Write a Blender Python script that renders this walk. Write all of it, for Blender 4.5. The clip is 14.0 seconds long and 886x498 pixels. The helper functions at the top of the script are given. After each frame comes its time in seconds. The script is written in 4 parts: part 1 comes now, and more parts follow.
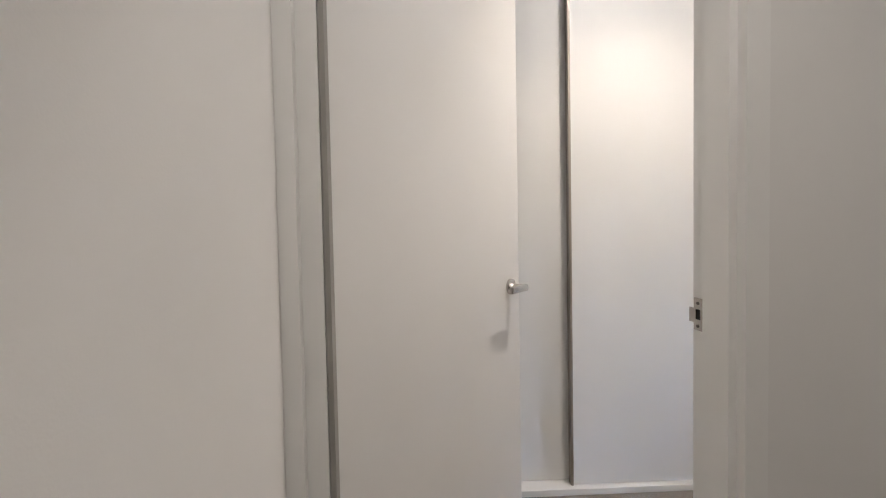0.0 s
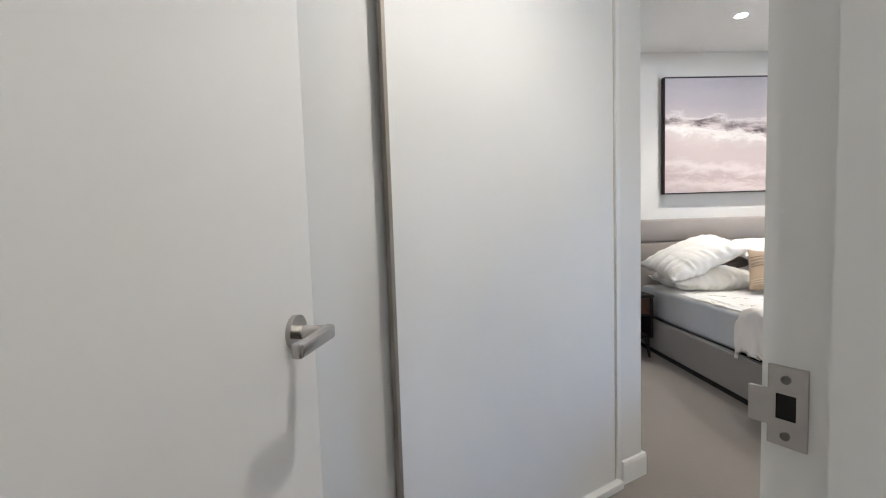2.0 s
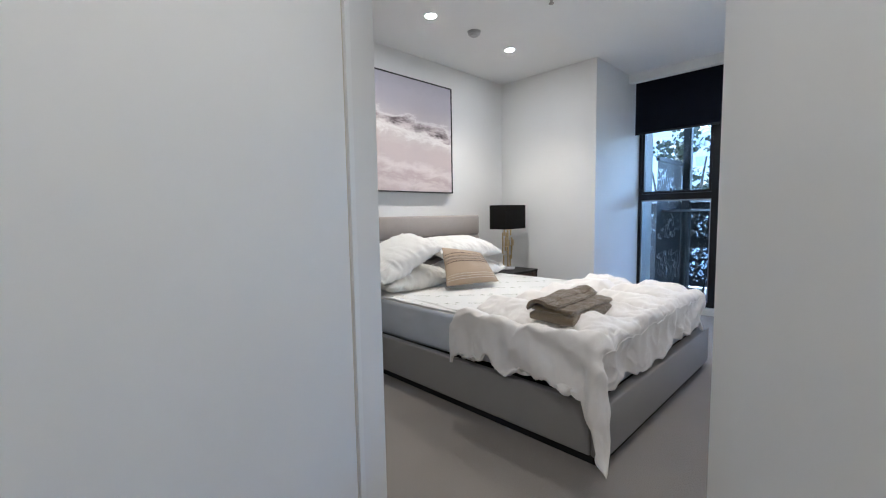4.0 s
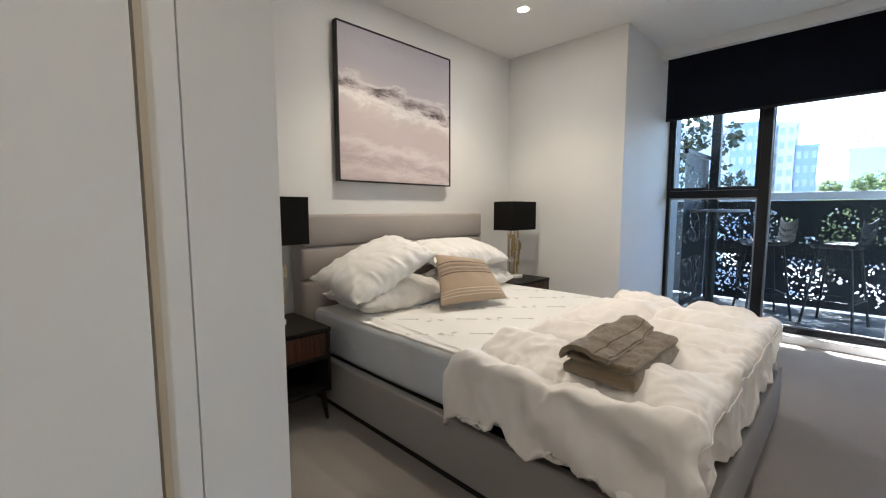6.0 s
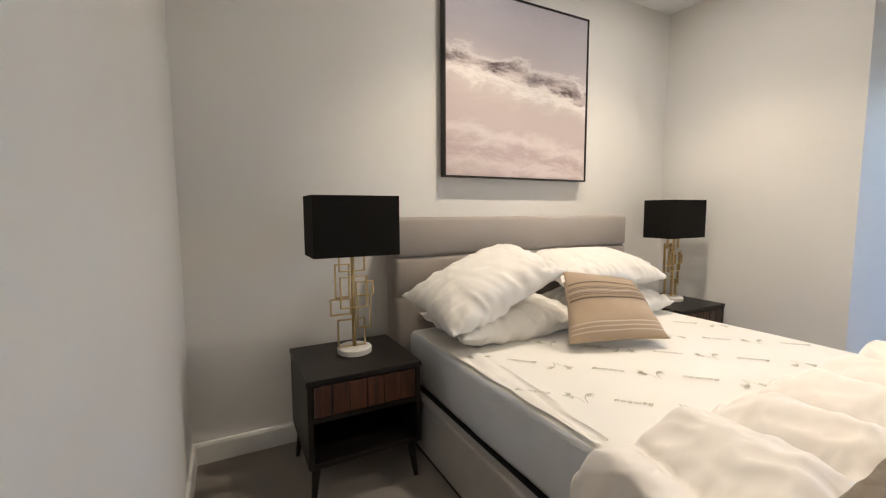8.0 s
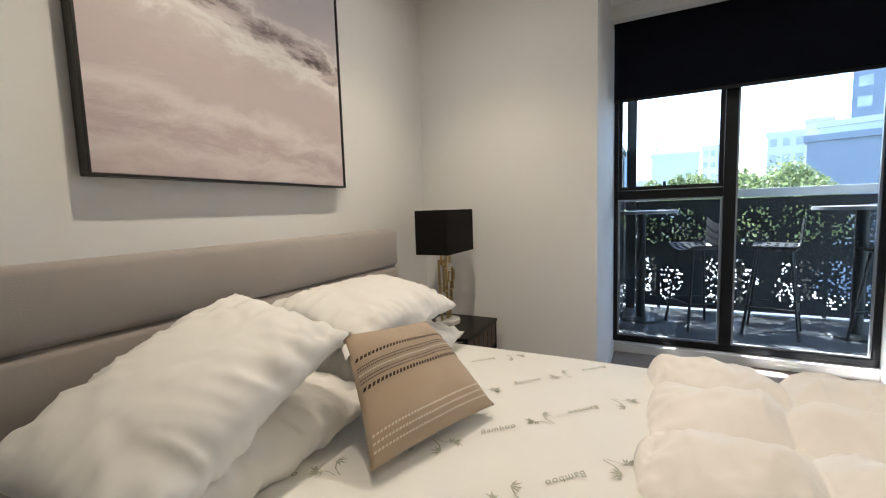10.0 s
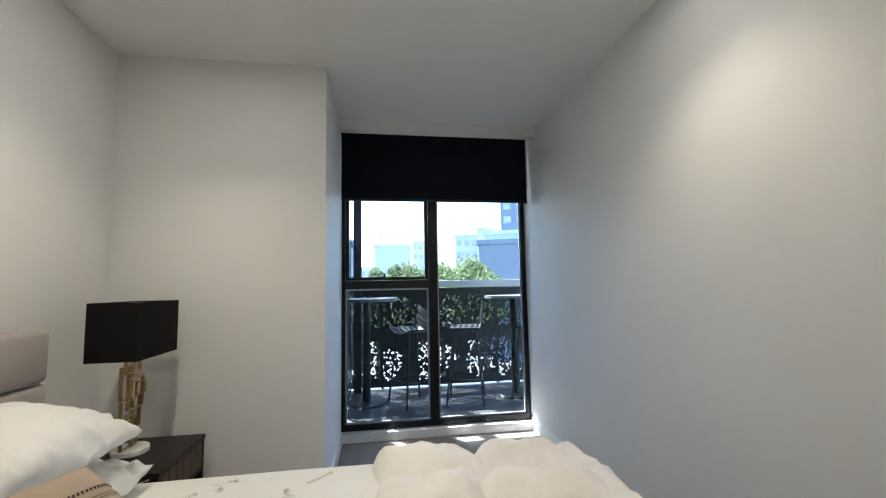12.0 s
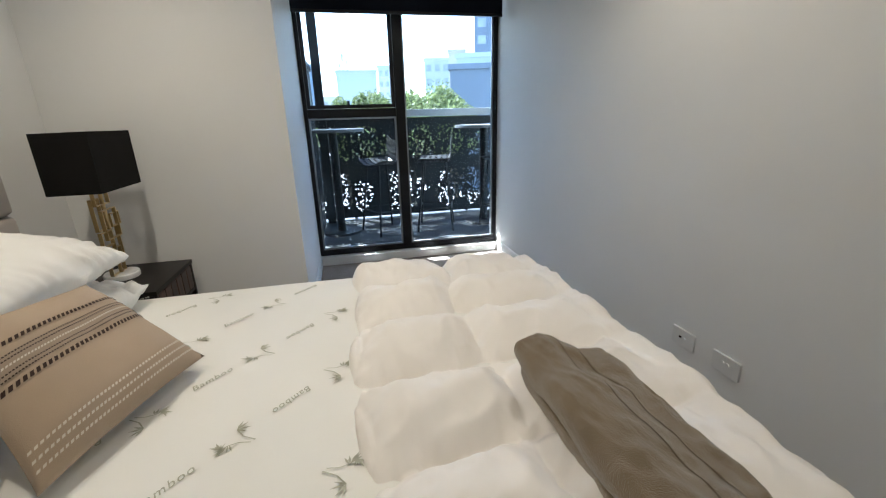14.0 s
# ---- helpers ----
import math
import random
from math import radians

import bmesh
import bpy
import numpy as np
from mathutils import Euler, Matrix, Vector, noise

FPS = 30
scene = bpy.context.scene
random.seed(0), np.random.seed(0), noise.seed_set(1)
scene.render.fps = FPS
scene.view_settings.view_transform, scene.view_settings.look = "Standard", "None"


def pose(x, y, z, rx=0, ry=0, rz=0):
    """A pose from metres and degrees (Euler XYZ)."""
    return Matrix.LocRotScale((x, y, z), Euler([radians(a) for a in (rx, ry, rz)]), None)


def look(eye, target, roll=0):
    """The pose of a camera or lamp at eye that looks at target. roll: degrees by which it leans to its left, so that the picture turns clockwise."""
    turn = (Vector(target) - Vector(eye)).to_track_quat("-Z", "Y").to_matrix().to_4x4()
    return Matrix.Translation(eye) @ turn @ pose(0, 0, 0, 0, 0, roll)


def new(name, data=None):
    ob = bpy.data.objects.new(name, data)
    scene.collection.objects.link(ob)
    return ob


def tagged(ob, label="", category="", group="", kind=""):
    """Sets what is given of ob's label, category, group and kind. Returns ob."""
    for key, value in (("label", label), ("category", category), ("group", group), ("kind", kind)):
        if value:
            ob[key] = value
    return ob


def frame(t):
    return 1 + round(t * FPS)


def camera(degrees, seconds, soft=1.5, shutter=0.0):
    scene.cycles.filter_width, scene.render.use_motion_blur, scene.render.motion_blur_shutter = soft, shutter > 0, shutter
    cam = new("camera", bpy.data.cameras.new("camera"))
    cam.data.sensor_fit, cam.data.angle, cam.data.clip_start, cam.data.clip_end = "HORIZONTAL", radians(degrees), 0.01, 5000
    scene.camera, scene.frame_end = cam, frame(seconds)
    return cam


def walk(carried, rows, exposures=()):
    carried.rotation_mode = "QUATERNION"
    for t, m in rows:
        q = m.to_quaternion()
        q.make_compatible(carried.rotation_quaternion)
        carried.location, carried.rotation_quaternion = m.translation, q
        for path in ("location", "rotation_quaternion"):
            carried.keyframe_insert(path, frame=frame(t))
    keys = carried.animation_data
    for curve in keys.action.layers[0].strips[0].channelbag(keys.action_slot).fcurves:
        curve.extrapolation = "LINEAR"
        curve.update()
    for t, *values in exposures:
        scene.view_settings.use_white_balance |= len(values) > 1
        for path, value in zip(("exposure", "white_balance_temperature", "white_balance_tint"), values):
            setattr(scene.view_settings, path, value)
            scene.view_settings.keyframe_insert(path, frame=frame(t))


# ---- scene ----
cam = camera(93.9, 14.0, soft=1.15)
PATH = [
    (0, (-2.519, -4.415, 1.163), (-3.377, -2.61, 1.097), -1.1),
    (0.5, (-2.508, -4.291, 1.145), (-3.159, -2.402, 1.053), -0.9),
    (1, (-2.568, -4.128, 1.153), (-3.026, -2.186, 1.026), -1.2),
    (1.5, (-2.632, -3.953, 1.156), (-2.861, -1.971, 1.023), -1.4),
    (2, (-2.704, -3.727, 1.15), (-2.609, -1.733, 1.018), -1.9),
    (2.5, (-2.731, -3.513, 1.147), (-2.236, -1.58, 1.006), -1.7),
    (3, (-2.729, -3.331, 1.172), (-1.82, -1.557, 1.01), -1.6),
    (3.5, (-2.622, -3.155, 1.142), (-1.374, -1.601, 0.984), -1.5),
    (3.7, (-2.576, -3.096, 1.124), (-1.227, -1.627, 0.969), -1.4),
    (5.8, (-2.054, -2.584, 1.139), (-0.579, -1.247, 0.946), -0.2),
    (6, (-1.999, -2.516, 1.138), (-0.589, -1.11, 0.947), -0.1),
    (6.5, (-1.903, -2.422, 1.133), (-0.691, -0.843, 0.937), 0.2),
    (7, (-1.779, -2.359, 1.13), (-0.822, -0.614, 0.937), 0.4),
    (7.2, (-1.746, -2.326, 1.126), (-0.872, -0.536, 0.945), 0.3),
    (9.3, (-1.245, -1.614, 1.186), (0.15, -0.192, 1.013), -2.1),
    (9.5, (-1.188, -1.555, 1.192), (0.325, -0.26, 1.015), -2.2),
    (10, (-1.094, -1.439, 1.205), (0.679, -0.532, 1.017), -1.8),
    (10.5, (-1.054, -1.384, 1.219), (0.876, -0.891, 1.046), -1.6),
    (11, (-1.032, -1.393, 1.229), (0.961, -1.301, 1.084), -1.0),
    (11.5, (-1.038, -1.433, 1.234), (0.953, -1.619, 1.197), -0.8),
    (12, (-1.047, -1.446, 1.248), (0.919, -1.759, 1.429), -1.1),
    (12.5, (-1.066, -1.464, 1.26), (0.877, -1.814, 1.579), -1.3),
    (13, (-1.066, -1.446, 1.251), (0.901, -1.803, 1.315), -0.8),
    (13.5, (-1.071, -1.45, 1.233), (0.872, -1.782, 0.893), -0.8),
    (14, (-1.083, -1.452, 1.226), (0.777, -1.863, 0.618), -1.6),
]
EXPOSURE = [(0, 4.12, 5850, 15), (1.2, 4.12, 5650, 13), (2.3, 3.98, 5350, 10), (3.7, 3.7, 5200, 10), (5.8, 3.42, 5850, 10), (7.0, 3.7, 6250, 12), (9.5, 3.42, 6350, 11), (10.5, 3.02, 5950, 8), (11.2, 3.08, 5850, 7), (14, 3.06, 5850, 7)]
walk(cam, [(t, look(e, g, r)) for t, e, g, r in PATH], EXPOSURE)

# ---- light ----
world = bpy.data.worlds.new("sky_world")
scene.world = world
world.use_nodes = True
wn = world.node_tree
sky = wn.nodes.new("ShaderNodeTexSky")
sky.sky_type = "NISHITA"
sky.sun_disc = False
SUN_EL, SUN_AZ = 48.0, 32.0          # degrees; azimuth from +x towards +y
sky.sun_elevation = radians(SUN_EL)
sky.sun_rotation = radians(90 - SUN_AZ)
wn.links.new(sky.outputs["Color"], wn.nodes["Background"].inputs["Color"])
wn.nodes["Background"].inputs["Strength"].default_value = 0.15

sun_data = bpy.data.lights.new("sun", "SUN")
sun_data.energy, sun_data.angle, sun_data.color = 5.0, radians(0.5), (1.0, 0.97, 0.93)
sun_ob = new("sun", sun_data)
sun_dir = Vector((math.cos(radians(SUN_EL)) * math.cos(radians(SUN_AZ)), math.cos(radians(SUN_EL)) * math.sin(radians(SUN_AZ)), math.sin(radians(SUN_EL))))
sun_ob.matrix_world = look((20 * sun_dir.x, 20 * sun_dir.y, 20 * sun_dir.z), (0, 0, 0))

# the last one is an unseen lamp, added to brighten the hall
DOWNLIGHTS = [(-0.29, -0.67), (0.684, -0.68), (0.25, -2.29), (-2.29, -2.94), (-2.28, -4.30)]
LAMP_W = [4.4, 4.4, 4.0, 3.0, 1.3]


# ---- materials ----
def mat(name, color, rough=0.6, metal=0.0, vary=0.06, scale=6.0, bump=0.0, bump_scale=200.0, fine=0.0, sheen=0.0, spec=0.5, wrinkle=0.0, wrinkle_scale=7.0):
    """A plain surface with cloudy variation, a fine grain and a little relief."""
    m = bpy.data.materials.new(name)
    m.use_nodes = True
    nt = m.node_tree
    b = nt.nodes["Principled BSDF"]
    b.inputs["Roughness"].default_value = rough
    b.inputs["Metallic"].default_value = metal
    b.inputs["Specular IOR Level"].default_value = spec
    if sheen:
        b.inputs["Sheen Weight"].default_value = sheen
    tc = nt.nodes.new("ShaderNodeTexCoord")
    n1 = nt.nodes.new("ShaderNodeTexNoise")
    n1.inputs["Scale"].default_value = scale
    n1.inputs["Detail"].default_value = 5
    n2 = nt.nodes.new("ShaderNodeTexNoise")
    n2.inputs["Scale"].default_value = bump_scale
    n2.inputs["Detail"].default_value = 3
    nt.links.new(tc.outputs["Object"], n1.inputs["Vector"])
    nt.links.new(tc.outputs["Object"], n2.inputs["Vector"])
    add = nt.nodes.new("ShaderNodeMath")
    add.operation = "MULTIPLY_ADD"
    nt.links.new(n2.outputs["Fac"], add.inputs[0])
    add.inputs[1].default_value = fine
    nt.links.new(n1.outputs["Fac"], add.inputs[2])
    ramp = nt.nodes.new("ShaderNodeMapRange")
    ramp.inputs["From Min"].default_value = 0.3
    ramp.inputs["From Max"].default_value = 0.7 + fine
    ramp.inputs["To Min"].default_value = 1.0 - vary
    ramp.inputs["To Max"].default_value = 1.0 + vary
    nt.links.new(add.outputs[0], ramp.inputs["Value"])
    mul = nt.nodes.new("ShaderNodeVectorMath")
    mul.operation = "SCALE"
    mul.inputs[0].default_value = color[:3]
    nt.links.new(ramp.outputs["Result"], mul.inputs["Scale"])
    nt.links.new(mul.outputs["Vector"], b.inputs["Base Color"])
    if bump:
        bp = nt.nodes.new("ShaderNodeBump")
        bp.inputs["Strength"].default_value = bump
        bp.inputs["Distance"].default_value = 0.004
        nt.links.new(n2.outputs["Fac"], bp.inputs["Height"])
        nt.links.new(bp.outputs["Normal"], b.inputs["Normal"])
        if wrinkle:
            # soft creases in the cloth
            n3 = nt.nodes.new("ShaderNodeTexNoise")
            n3.noise_type = "RIDGED_MULTIFRACTAL"
            n3.inputs["Scale"].default_value = wrinkle_scale
            n3.inputs["Detail"].default_value = 3
            n3.inputs["Distortion"].default_value = 0.6
            b3 = nt.nodes.new("ShaderNodeBump")
            b3.inputs["Strength"].default_value = wrinkle
            b3.inputs["Distance"].default_value = 0.012
            nt.links.new(tc.outputs["Object"], n3.inputs["Vector"])
            nt.links.new(n3.outputs["Fac"], b3.inputs["Height"])
            nt.links.new(b3.outputs["Normal"], bp.inputs["Normal"])
    return m


def lamp_mat(name, color, strength):
    m = bpy.data.materials.new(name)
    m.use_nodes = True
    b = m.node_tree.nodes["Principled BSDF"]
    b.inputs["Emission Color"].default_value = (*color, 1)
    b.inputs["Emission Strength"].default_value = strength
    return m


def glass_mat(name):
    m = bpy.data.materials.new(name)
    m.use_nodes = True
    b = m.node_tree.nodes["Principled BSDF"]
    b.inputs["Base Color"].default_value = (0.55, 0.63, 0.68, 1)
    b.inputs["Transmission Weight"].default_value = 1.0
    b.inputs["Roughness"].default_value = 0.0
    b.inputs["IOR"].default_value = 1.12
    return m


def wood_mat(name, dark, light, scale=9.0):
    m = bpy.data.materials.new(name)
    m.use_nodes = True
    nt = m.node_tree
    b = nt.nodes["Principled BSDF"]
    b.inputs["Roughness"].default_value = 0.38
    tc = nt.nodes.new("ShaderNodeTexCoord")
    mp = nt.nodes.new("ShaderNodeMapping")
    mp.inputs["Scale"].default_value = (7.0, 7.0, 0.7)
    n1 = nt.nodes.new("ShaderNodeTexNoise")
    n1.inputs["Scale"].default_value = scale
    n1.inputs["Detail"].default_value = 7
    oi = nt.nodes.new("ShaderNodeObjectInfo")
    ramp = nt.nodes.new("ShaderNodeValToRGB")
    ramp.color_ramp.elements[0].position, ramp.color_ramp.elements[0].color = 0.32, (*dark, 1)
    ramp.color_ramp.elements[1].position, ramp.color_ramp.elements[1].color = 0.72, (*light, 1)
    ad = nt.nodes.new("ShaderNodeMath")
    ad.operation = "MULTIPLY_ADD"
    ad.inputs[1].default_value = 0.35
    nt.links.new(tc.outputs["Object"], mp.inputs["Vector"])
    nt.links.new(mp.outputs["Vector"], n1.inputs["Vector"])
    nt.links.new(oi.outputs["Random"], ad.inputs[0])
    nt.links.new(n1.outputs["Fac"], ad.inputs[2])
    sub = nt.nodes.new("ShaderNodeMath")
    sub.operation = "SUBTRACT"
    sub.inputs[1].default_value = 0.17
    nt.links.new(ad.outputs[0], sub.inputs[0])
    nt.links.new(sub.outputs[0], ramp.inputs["Fac"])
    nt.links.new(ramp.outputs["Color"], b.inputs["Base Color"])
    return m


def painting_mat(name):
    """Abstract seascape: mauve-grey sky, a dark smoky band, pale pink bands below, in brushed streaks."""
    m = bpy.data.materials.new(name)
    m.use_nodes = True
    nt = m.node_tree
    b = nt.nodes["Principled BSDF"]
    b.inputs["Roughness"].default_value = 0.75
    tc = nt.nodes.new("ShaderNodeTexCoord")
    mp = nt.nodes.new("ShaderNodeMapping")
    mp.inputs["Scale"].default_value = (1.7, 1.0, 4.2)
    n1 = nt.nodes.new("ShaderNodeTexNoise")
    n1.inputs["Scale"].default_value = 1.9
    n1.inputs["Detail"].default_value = 12
    n1.inputs["Roughness"].default_value = 0.68
    n1.inputs["Distortion"].default_value = 0.35
    nt.links.new(tc.outputs["Object"], mp.inputs["Vector"])
    nt.links.new(mp.outputs["Vector"], n1.inputs["Vector"])
    sep = nt.nodes.new("ShaderNodeSeparateXYZ")
    nt.links.new(tc.outputs["Object"], sep.inputs["Vector"])
    # height across the canvas, bent by the streaks, the band falling to one side
    lean = nt.nodes.new("ShaderNodeMath")
    lean.operation = "MULTIPLY_ADD"
    lean.inputs[1].default_value = 0.10
    nt.links.new(sep.outputs["X"], lean.inputs[0])
    nt.links.new(sep.outputs["Z"], lean.inputs[2])
    bend = nt.nodes.new("ShaderNodeMath")
    bend.operation = "MULTIPLY_ADD"
    bend.inputs[1].default_value = 0.34
    nt.links.new(n1.outputs["Fac"], bend.inputs[0])
    nt.links.new(lean.outputs[0], bend.inputs[2])
    ramp = nt.nodes.new("ShaderNodeValToRGB")
    rng = nt.nodes.new("ShaderNodeMapRange")
    rng.inputs["From Min"].default_value, rng.inputs["From Max"].default_value = -0.35, 0.69
    nt.links.new(bend.outputs[0], rng.inputs["Value"])
    nt.links.new(rng.outputs["Result"], ramp.inputs["Fac"])
    el = ramp.color_ramp.elements
    el[0].position, el[0].color = 0.0, (0.50, 0.42, 0.42, 1)
    el[1].position, el[1].color = 1.0, (0.44, 0.42, 0.48, 1)
    for p, c in ((0.07, (0.62, 0.55, 0.54)), (0.13, (0.47, 0.38, 0.39)), (0.20, (0.66, 0.60, 0.59)), (0.27, (0.53, 0.455, 0.46)), (0.40, (0.545, 0.47, 0.47)),
                 (0.47, (0.60, 0.54, 0.53)), (0.515, (0.80, 0.77, 0.75)), (0.555, (0.64, 0.57, 0.57)), (0.61, (0.50, 0.43, 0.44)), (0.645, (0.74, 0.70, 0.70)), (0.67, (0.56, 0.51, 0.53)),
                 (0.75, (0.52, 0.48, 0.52)), (0.88, (0.50, 0.47, 0.52))):
        e = el.new(p)
        e.color = (*c, 1)
    # broken dark strokes within the band
    mp3 = nt.nodes.new("ShaderNodeMapping")
    mp3.inputs["Scale"].default_value = (2.6, 1.0, 9.0)
    mp3.inputs["Rotation"].default_value = (0, 0.10, 0)
    n3 = nt.nodes.new("ShaderNodeTexNoise")
    n3.inputs["Scale"].default_value = 1.7
    n3.inputs["Detail"].default_value = 10
    n3.inputs["Roughness"].default_value = 0.65
    nt.links.new(tc.outputs["Object"], mp3.inputs["Vector"])
    nt.links.new(mp3.outputs["Vector"], n3.inputs["Vector"])
    stroke = nt.nodes.new("ShaderNodeMapRange")
    stroke.inputs["From Min"].default_value, stroke.inputs["From Max"].default_value = 0.45, 0.60
    nt.links.new(n3.outputs["Fac"], stroke.inputs["Value"])
    off = nt.nodes.new("ShaderNodeMath")
    off.operation = "SUBTRACT"
    off.inputs[1].default_value = 0.590
    nt.links.new(rng.outputs["Result"], off.inputs[0])
    dist = nt.nodes.new("ShaderNodeMath")
    dist.operation = "ABSOLUTE"
    nt.links.new(off.outputs[0], dist.inputs[0])
    inband = nt.nodes.new("ShaderNodeMapRange")
    inband.inputs["From Min"].default_value, inband.inputs["From Max"].default_value = 0.055, 0.012
    nt.links.new(dist.outputs[0], inband.inputs["Value"])
    both = nt.nodes.new("ShaderNodeMath")
    both.operation = "MULTIPLY"
    nt.links.new(inband.outputs["Result"], both.inputs[0])
    nt.links.new(stroke.outputs["Result"], both.inputs[1])
    mix = nt.nodes.new("ShaderNodeMix")
    mix.data_type = "RGBA"
    nt.links.new(both.outputs[0], mix.inputs["Factor"])
    nt.links.new(ramp.outputs["Color"], mix.inputs["A"])
    mix.inputs["B"].default_value = (0.11, 0.085, 0.09, 1)
    nt.links.new(mix.outputs["Result"], b.inputs["Base Color"])
    n2 = nt.nodes.new("ShaderNodeTexNoise")
    n2.inputs["Scale"].default_value = 260
    bp = nt.nodes.new("ShaderNodeBump")
    bp.inputs["Strength"].default_value = 0.15
    bp.inputs["Distance"].default_value = 0.003
    nt.links.new(n2.outputs["Fac"], bp.inputs["Height"])
    nt.links.new(bp.outputs["Normal"], b.inputs["Normal"])
    return m


M_WALL = mat("painted_plaster", (0.78, 0.775, 0.76), 0.75, vary=0.025, scale=1.3, bump=0.05, bump_scale=380, spec=0.25)
M_CEIL = mat("ceiling_paint", (0.80, 0.80, 0.79), 0.85, vary=0.02, scale=1.1, bump=0.04, bump_scale=300, spec=0.2)
M_TRIM = mat("trim_enamel", (0.80, 0.80, 0.785), 0.38, vary=0.02, scale=3)
M_DOOR = mat("door_enamel", (0.76, 0.755, 0.74), 0.42, vary=0.025, scale=2, bump=0.03, bump_scale=260)
M_WARD = mat("wardrobe_board", (0.80, 0.80, 0.79), 0.45, vary=0.02, scale=2.2, bump=0.02, bump_scale=300)
M_PROFILE = mat("bronze_aluminium", (0.33, 0.30, 0.26), 0.4, 0.7, vary=0.05)
M_STOP = mat("beige_laminate", (0.58, 0.52, 0.42), 0.5, vary=0.04)
M_CARPET = mat("carpet", (0.265, 0.238, 0.215), 0.95, vary=0.26, scale=2.6, bump=1.0, bump_scale=260, fine=1.1, sheen=0.3, spec=0.1)
M_FABRIC = mat("grey_upholstery", (0.36, 0.325, 0.30), 0.9, vary=0.05, scale=5, bump=0.45, bump_scale=650, fine=0.35, sheen=0.3, spec=0.15)
M_BASEFAB = mat("base_upholstery", (0.30, 0.285, 0.27), 0.9, vary=0.06, scale=5, bump=0.45, bump_scale=650, fine=0.35, sheen=0.2, spec=0.15)
M_BLACKCLOTH = mat("black_cloth", (0.012, 0.012, 0.016), 0.9, vary=0.1)
M_SHADE = mat("black_shade", (0.007, 0.0065, 0.006), 0.85, vary=0.15, bump=0.2, bump_scale=900, spec=0.2)
M_SHADE_IN = mat("shade_lining", (0.55, 0.54, 0.52), 0.7)
M_GOLD = mat("brushed_gold", (0.62, 0.48, 0.26), 0.28, 1.0, vary=0.06, scale=30)
M_MARBLE = mat("white_marble", (0.78, 0.77, 0.75), 0.25, vary=0.10, scale=14)
M_BLACKWOOD = mat("black_lacquer_wood", (0.013, 0.011, 0.010), 0.42, vary=0.25, scale=10, spec=0.25, bump=0.1, bump_scale=120)
M_ROSEWOOD = wood_mat("rosewood", (0.022, 0.009, 0.005), (0.085, 0.030, 0.014))
M_LINEN = mat("white_cotton", (0.80, 0.785, 0.75), 0.85, vary=0.03, scale=4, bump=0.25, bump_scale=700, sheen=0.25, spec=0.2, wrinkle=1.0, wrinkle_scale=8.0)
M_DUVET = mat("duvet_cotton", (0.86, 0.825, 0.785), 0.8, vary=0.035, scale=5, bump=0.2, bump_scale=600, sheen=0.3, spec=0.2, wrinkle=1.0, wrinkle_scale=6.5)
M_MATT = mat("mattress_cover", (0.80, 0.79, 0.75), 0.8, vary=0.025, scale=3, bump=0.15, bump_scale=500, sheen=0.2, spec=0.2)
M_SIDE = mat("mattress_side", (0.60, 0.62, 0.66), 0.85, vary=0.04, scale=4, bump=0.3, bump_scale=160, spec=0.15, wrinkle=0.5, wrinkle_scale=9.0)
M_PRINT = mat("print_ink", (0.42, 0.42, 0.34), 0.85, vary=0.15, scale=20)
M_TOWEL = mat("brown_fleece", (0.20, 0.152, 0.095), 1.0, vary=0.22, scale=7, bump=0.9, bump_scale=420, fine=0.8, sheen=0.6, spec=0.05, wrinkle=0.45, wrinkle_scale=9.0)
M_TOWELTRIM = mat("fleece_hem", (0.13, 0.10, 0.07), 1.0, vary=0.15, bump=0.5)
M_CUSH = mat("tan_weave", (0.43, 0.332, 0.24), 0.92, vary=0.06, scale=9, bump=0.5, bump_scale=520, fine=0.3, sheen=0.2, spec=0.1)
M_CUSHBAND = mat("taupe_weave", (0.37, 0.29, 0.22), 0.92, vary=0.06, scale=9, bump=0.5, bump_scale=520, sheen=0.2, spec=0.1)
M_STITCHDARK = mat("dark_cord", (0.045, 0.025, 0.02), 0.9, vary=0.2)
M_STITCHLIGHT = mat("cream_cord", (0.72, 0.66, 0.56), 0.9, vary=0.1)
M_STEEL = mat("brushed_steel", (0.46, 0.44, 0.42), 0.2, 1.0, vary=0.05, scale=60)
M_DARKSTEEL = mat("screw_steel", (0.16, 0.15, 0.14), 0.35, 1.0)
M_DARKHOLE = mat("dark_recess", (0.01, 0.01, 0.01), 0.8)
M_FRAME = mat("black_aluminium", (0.012, 0.013, 0.016), 0.35, 0.3, vary=0.1)
M_FRAMEGREY = mat("grey_aluminium", (0.35, 0.37, 0.40), 0.4, 0.6, vary=0.05)
M_BLIND = mat("blockout_fabric", (0.008, 0.010, 0.018), 0.9, vary=0.1, bump=0.2, bump_scale=700, spec=0.15)
M_GLASS = glass_mat("window_glass")
M_PLATE = mat("white_plastic", (0.74, 0.74, 0.73), 0.35, vary=0.02)
M_GREYPLASTIC = mat("grey_plastic", (0.40, 0.40, 0.40), 0.45, vary=0.03)
M_PAINT = painting_mat("abstract_seascape")
M_PICFRAME = mat("black_frame", (0.010, 0.008, 0.008), 0.45, vary=0.1)
M_DISC = lamp_mat("lamp_disc", (1.0, 0.90, 0.76), 26.0)
M_TILE = mat("balcony_tile", (0.065, 0.066, 0.07), 0.55, vary=0.12, scale=5, bump=0.1)
M_SCREEN = mat("perforated_steel", (0.030, 0.033, 0.037), 0.5, 0.3, vary=0.1)
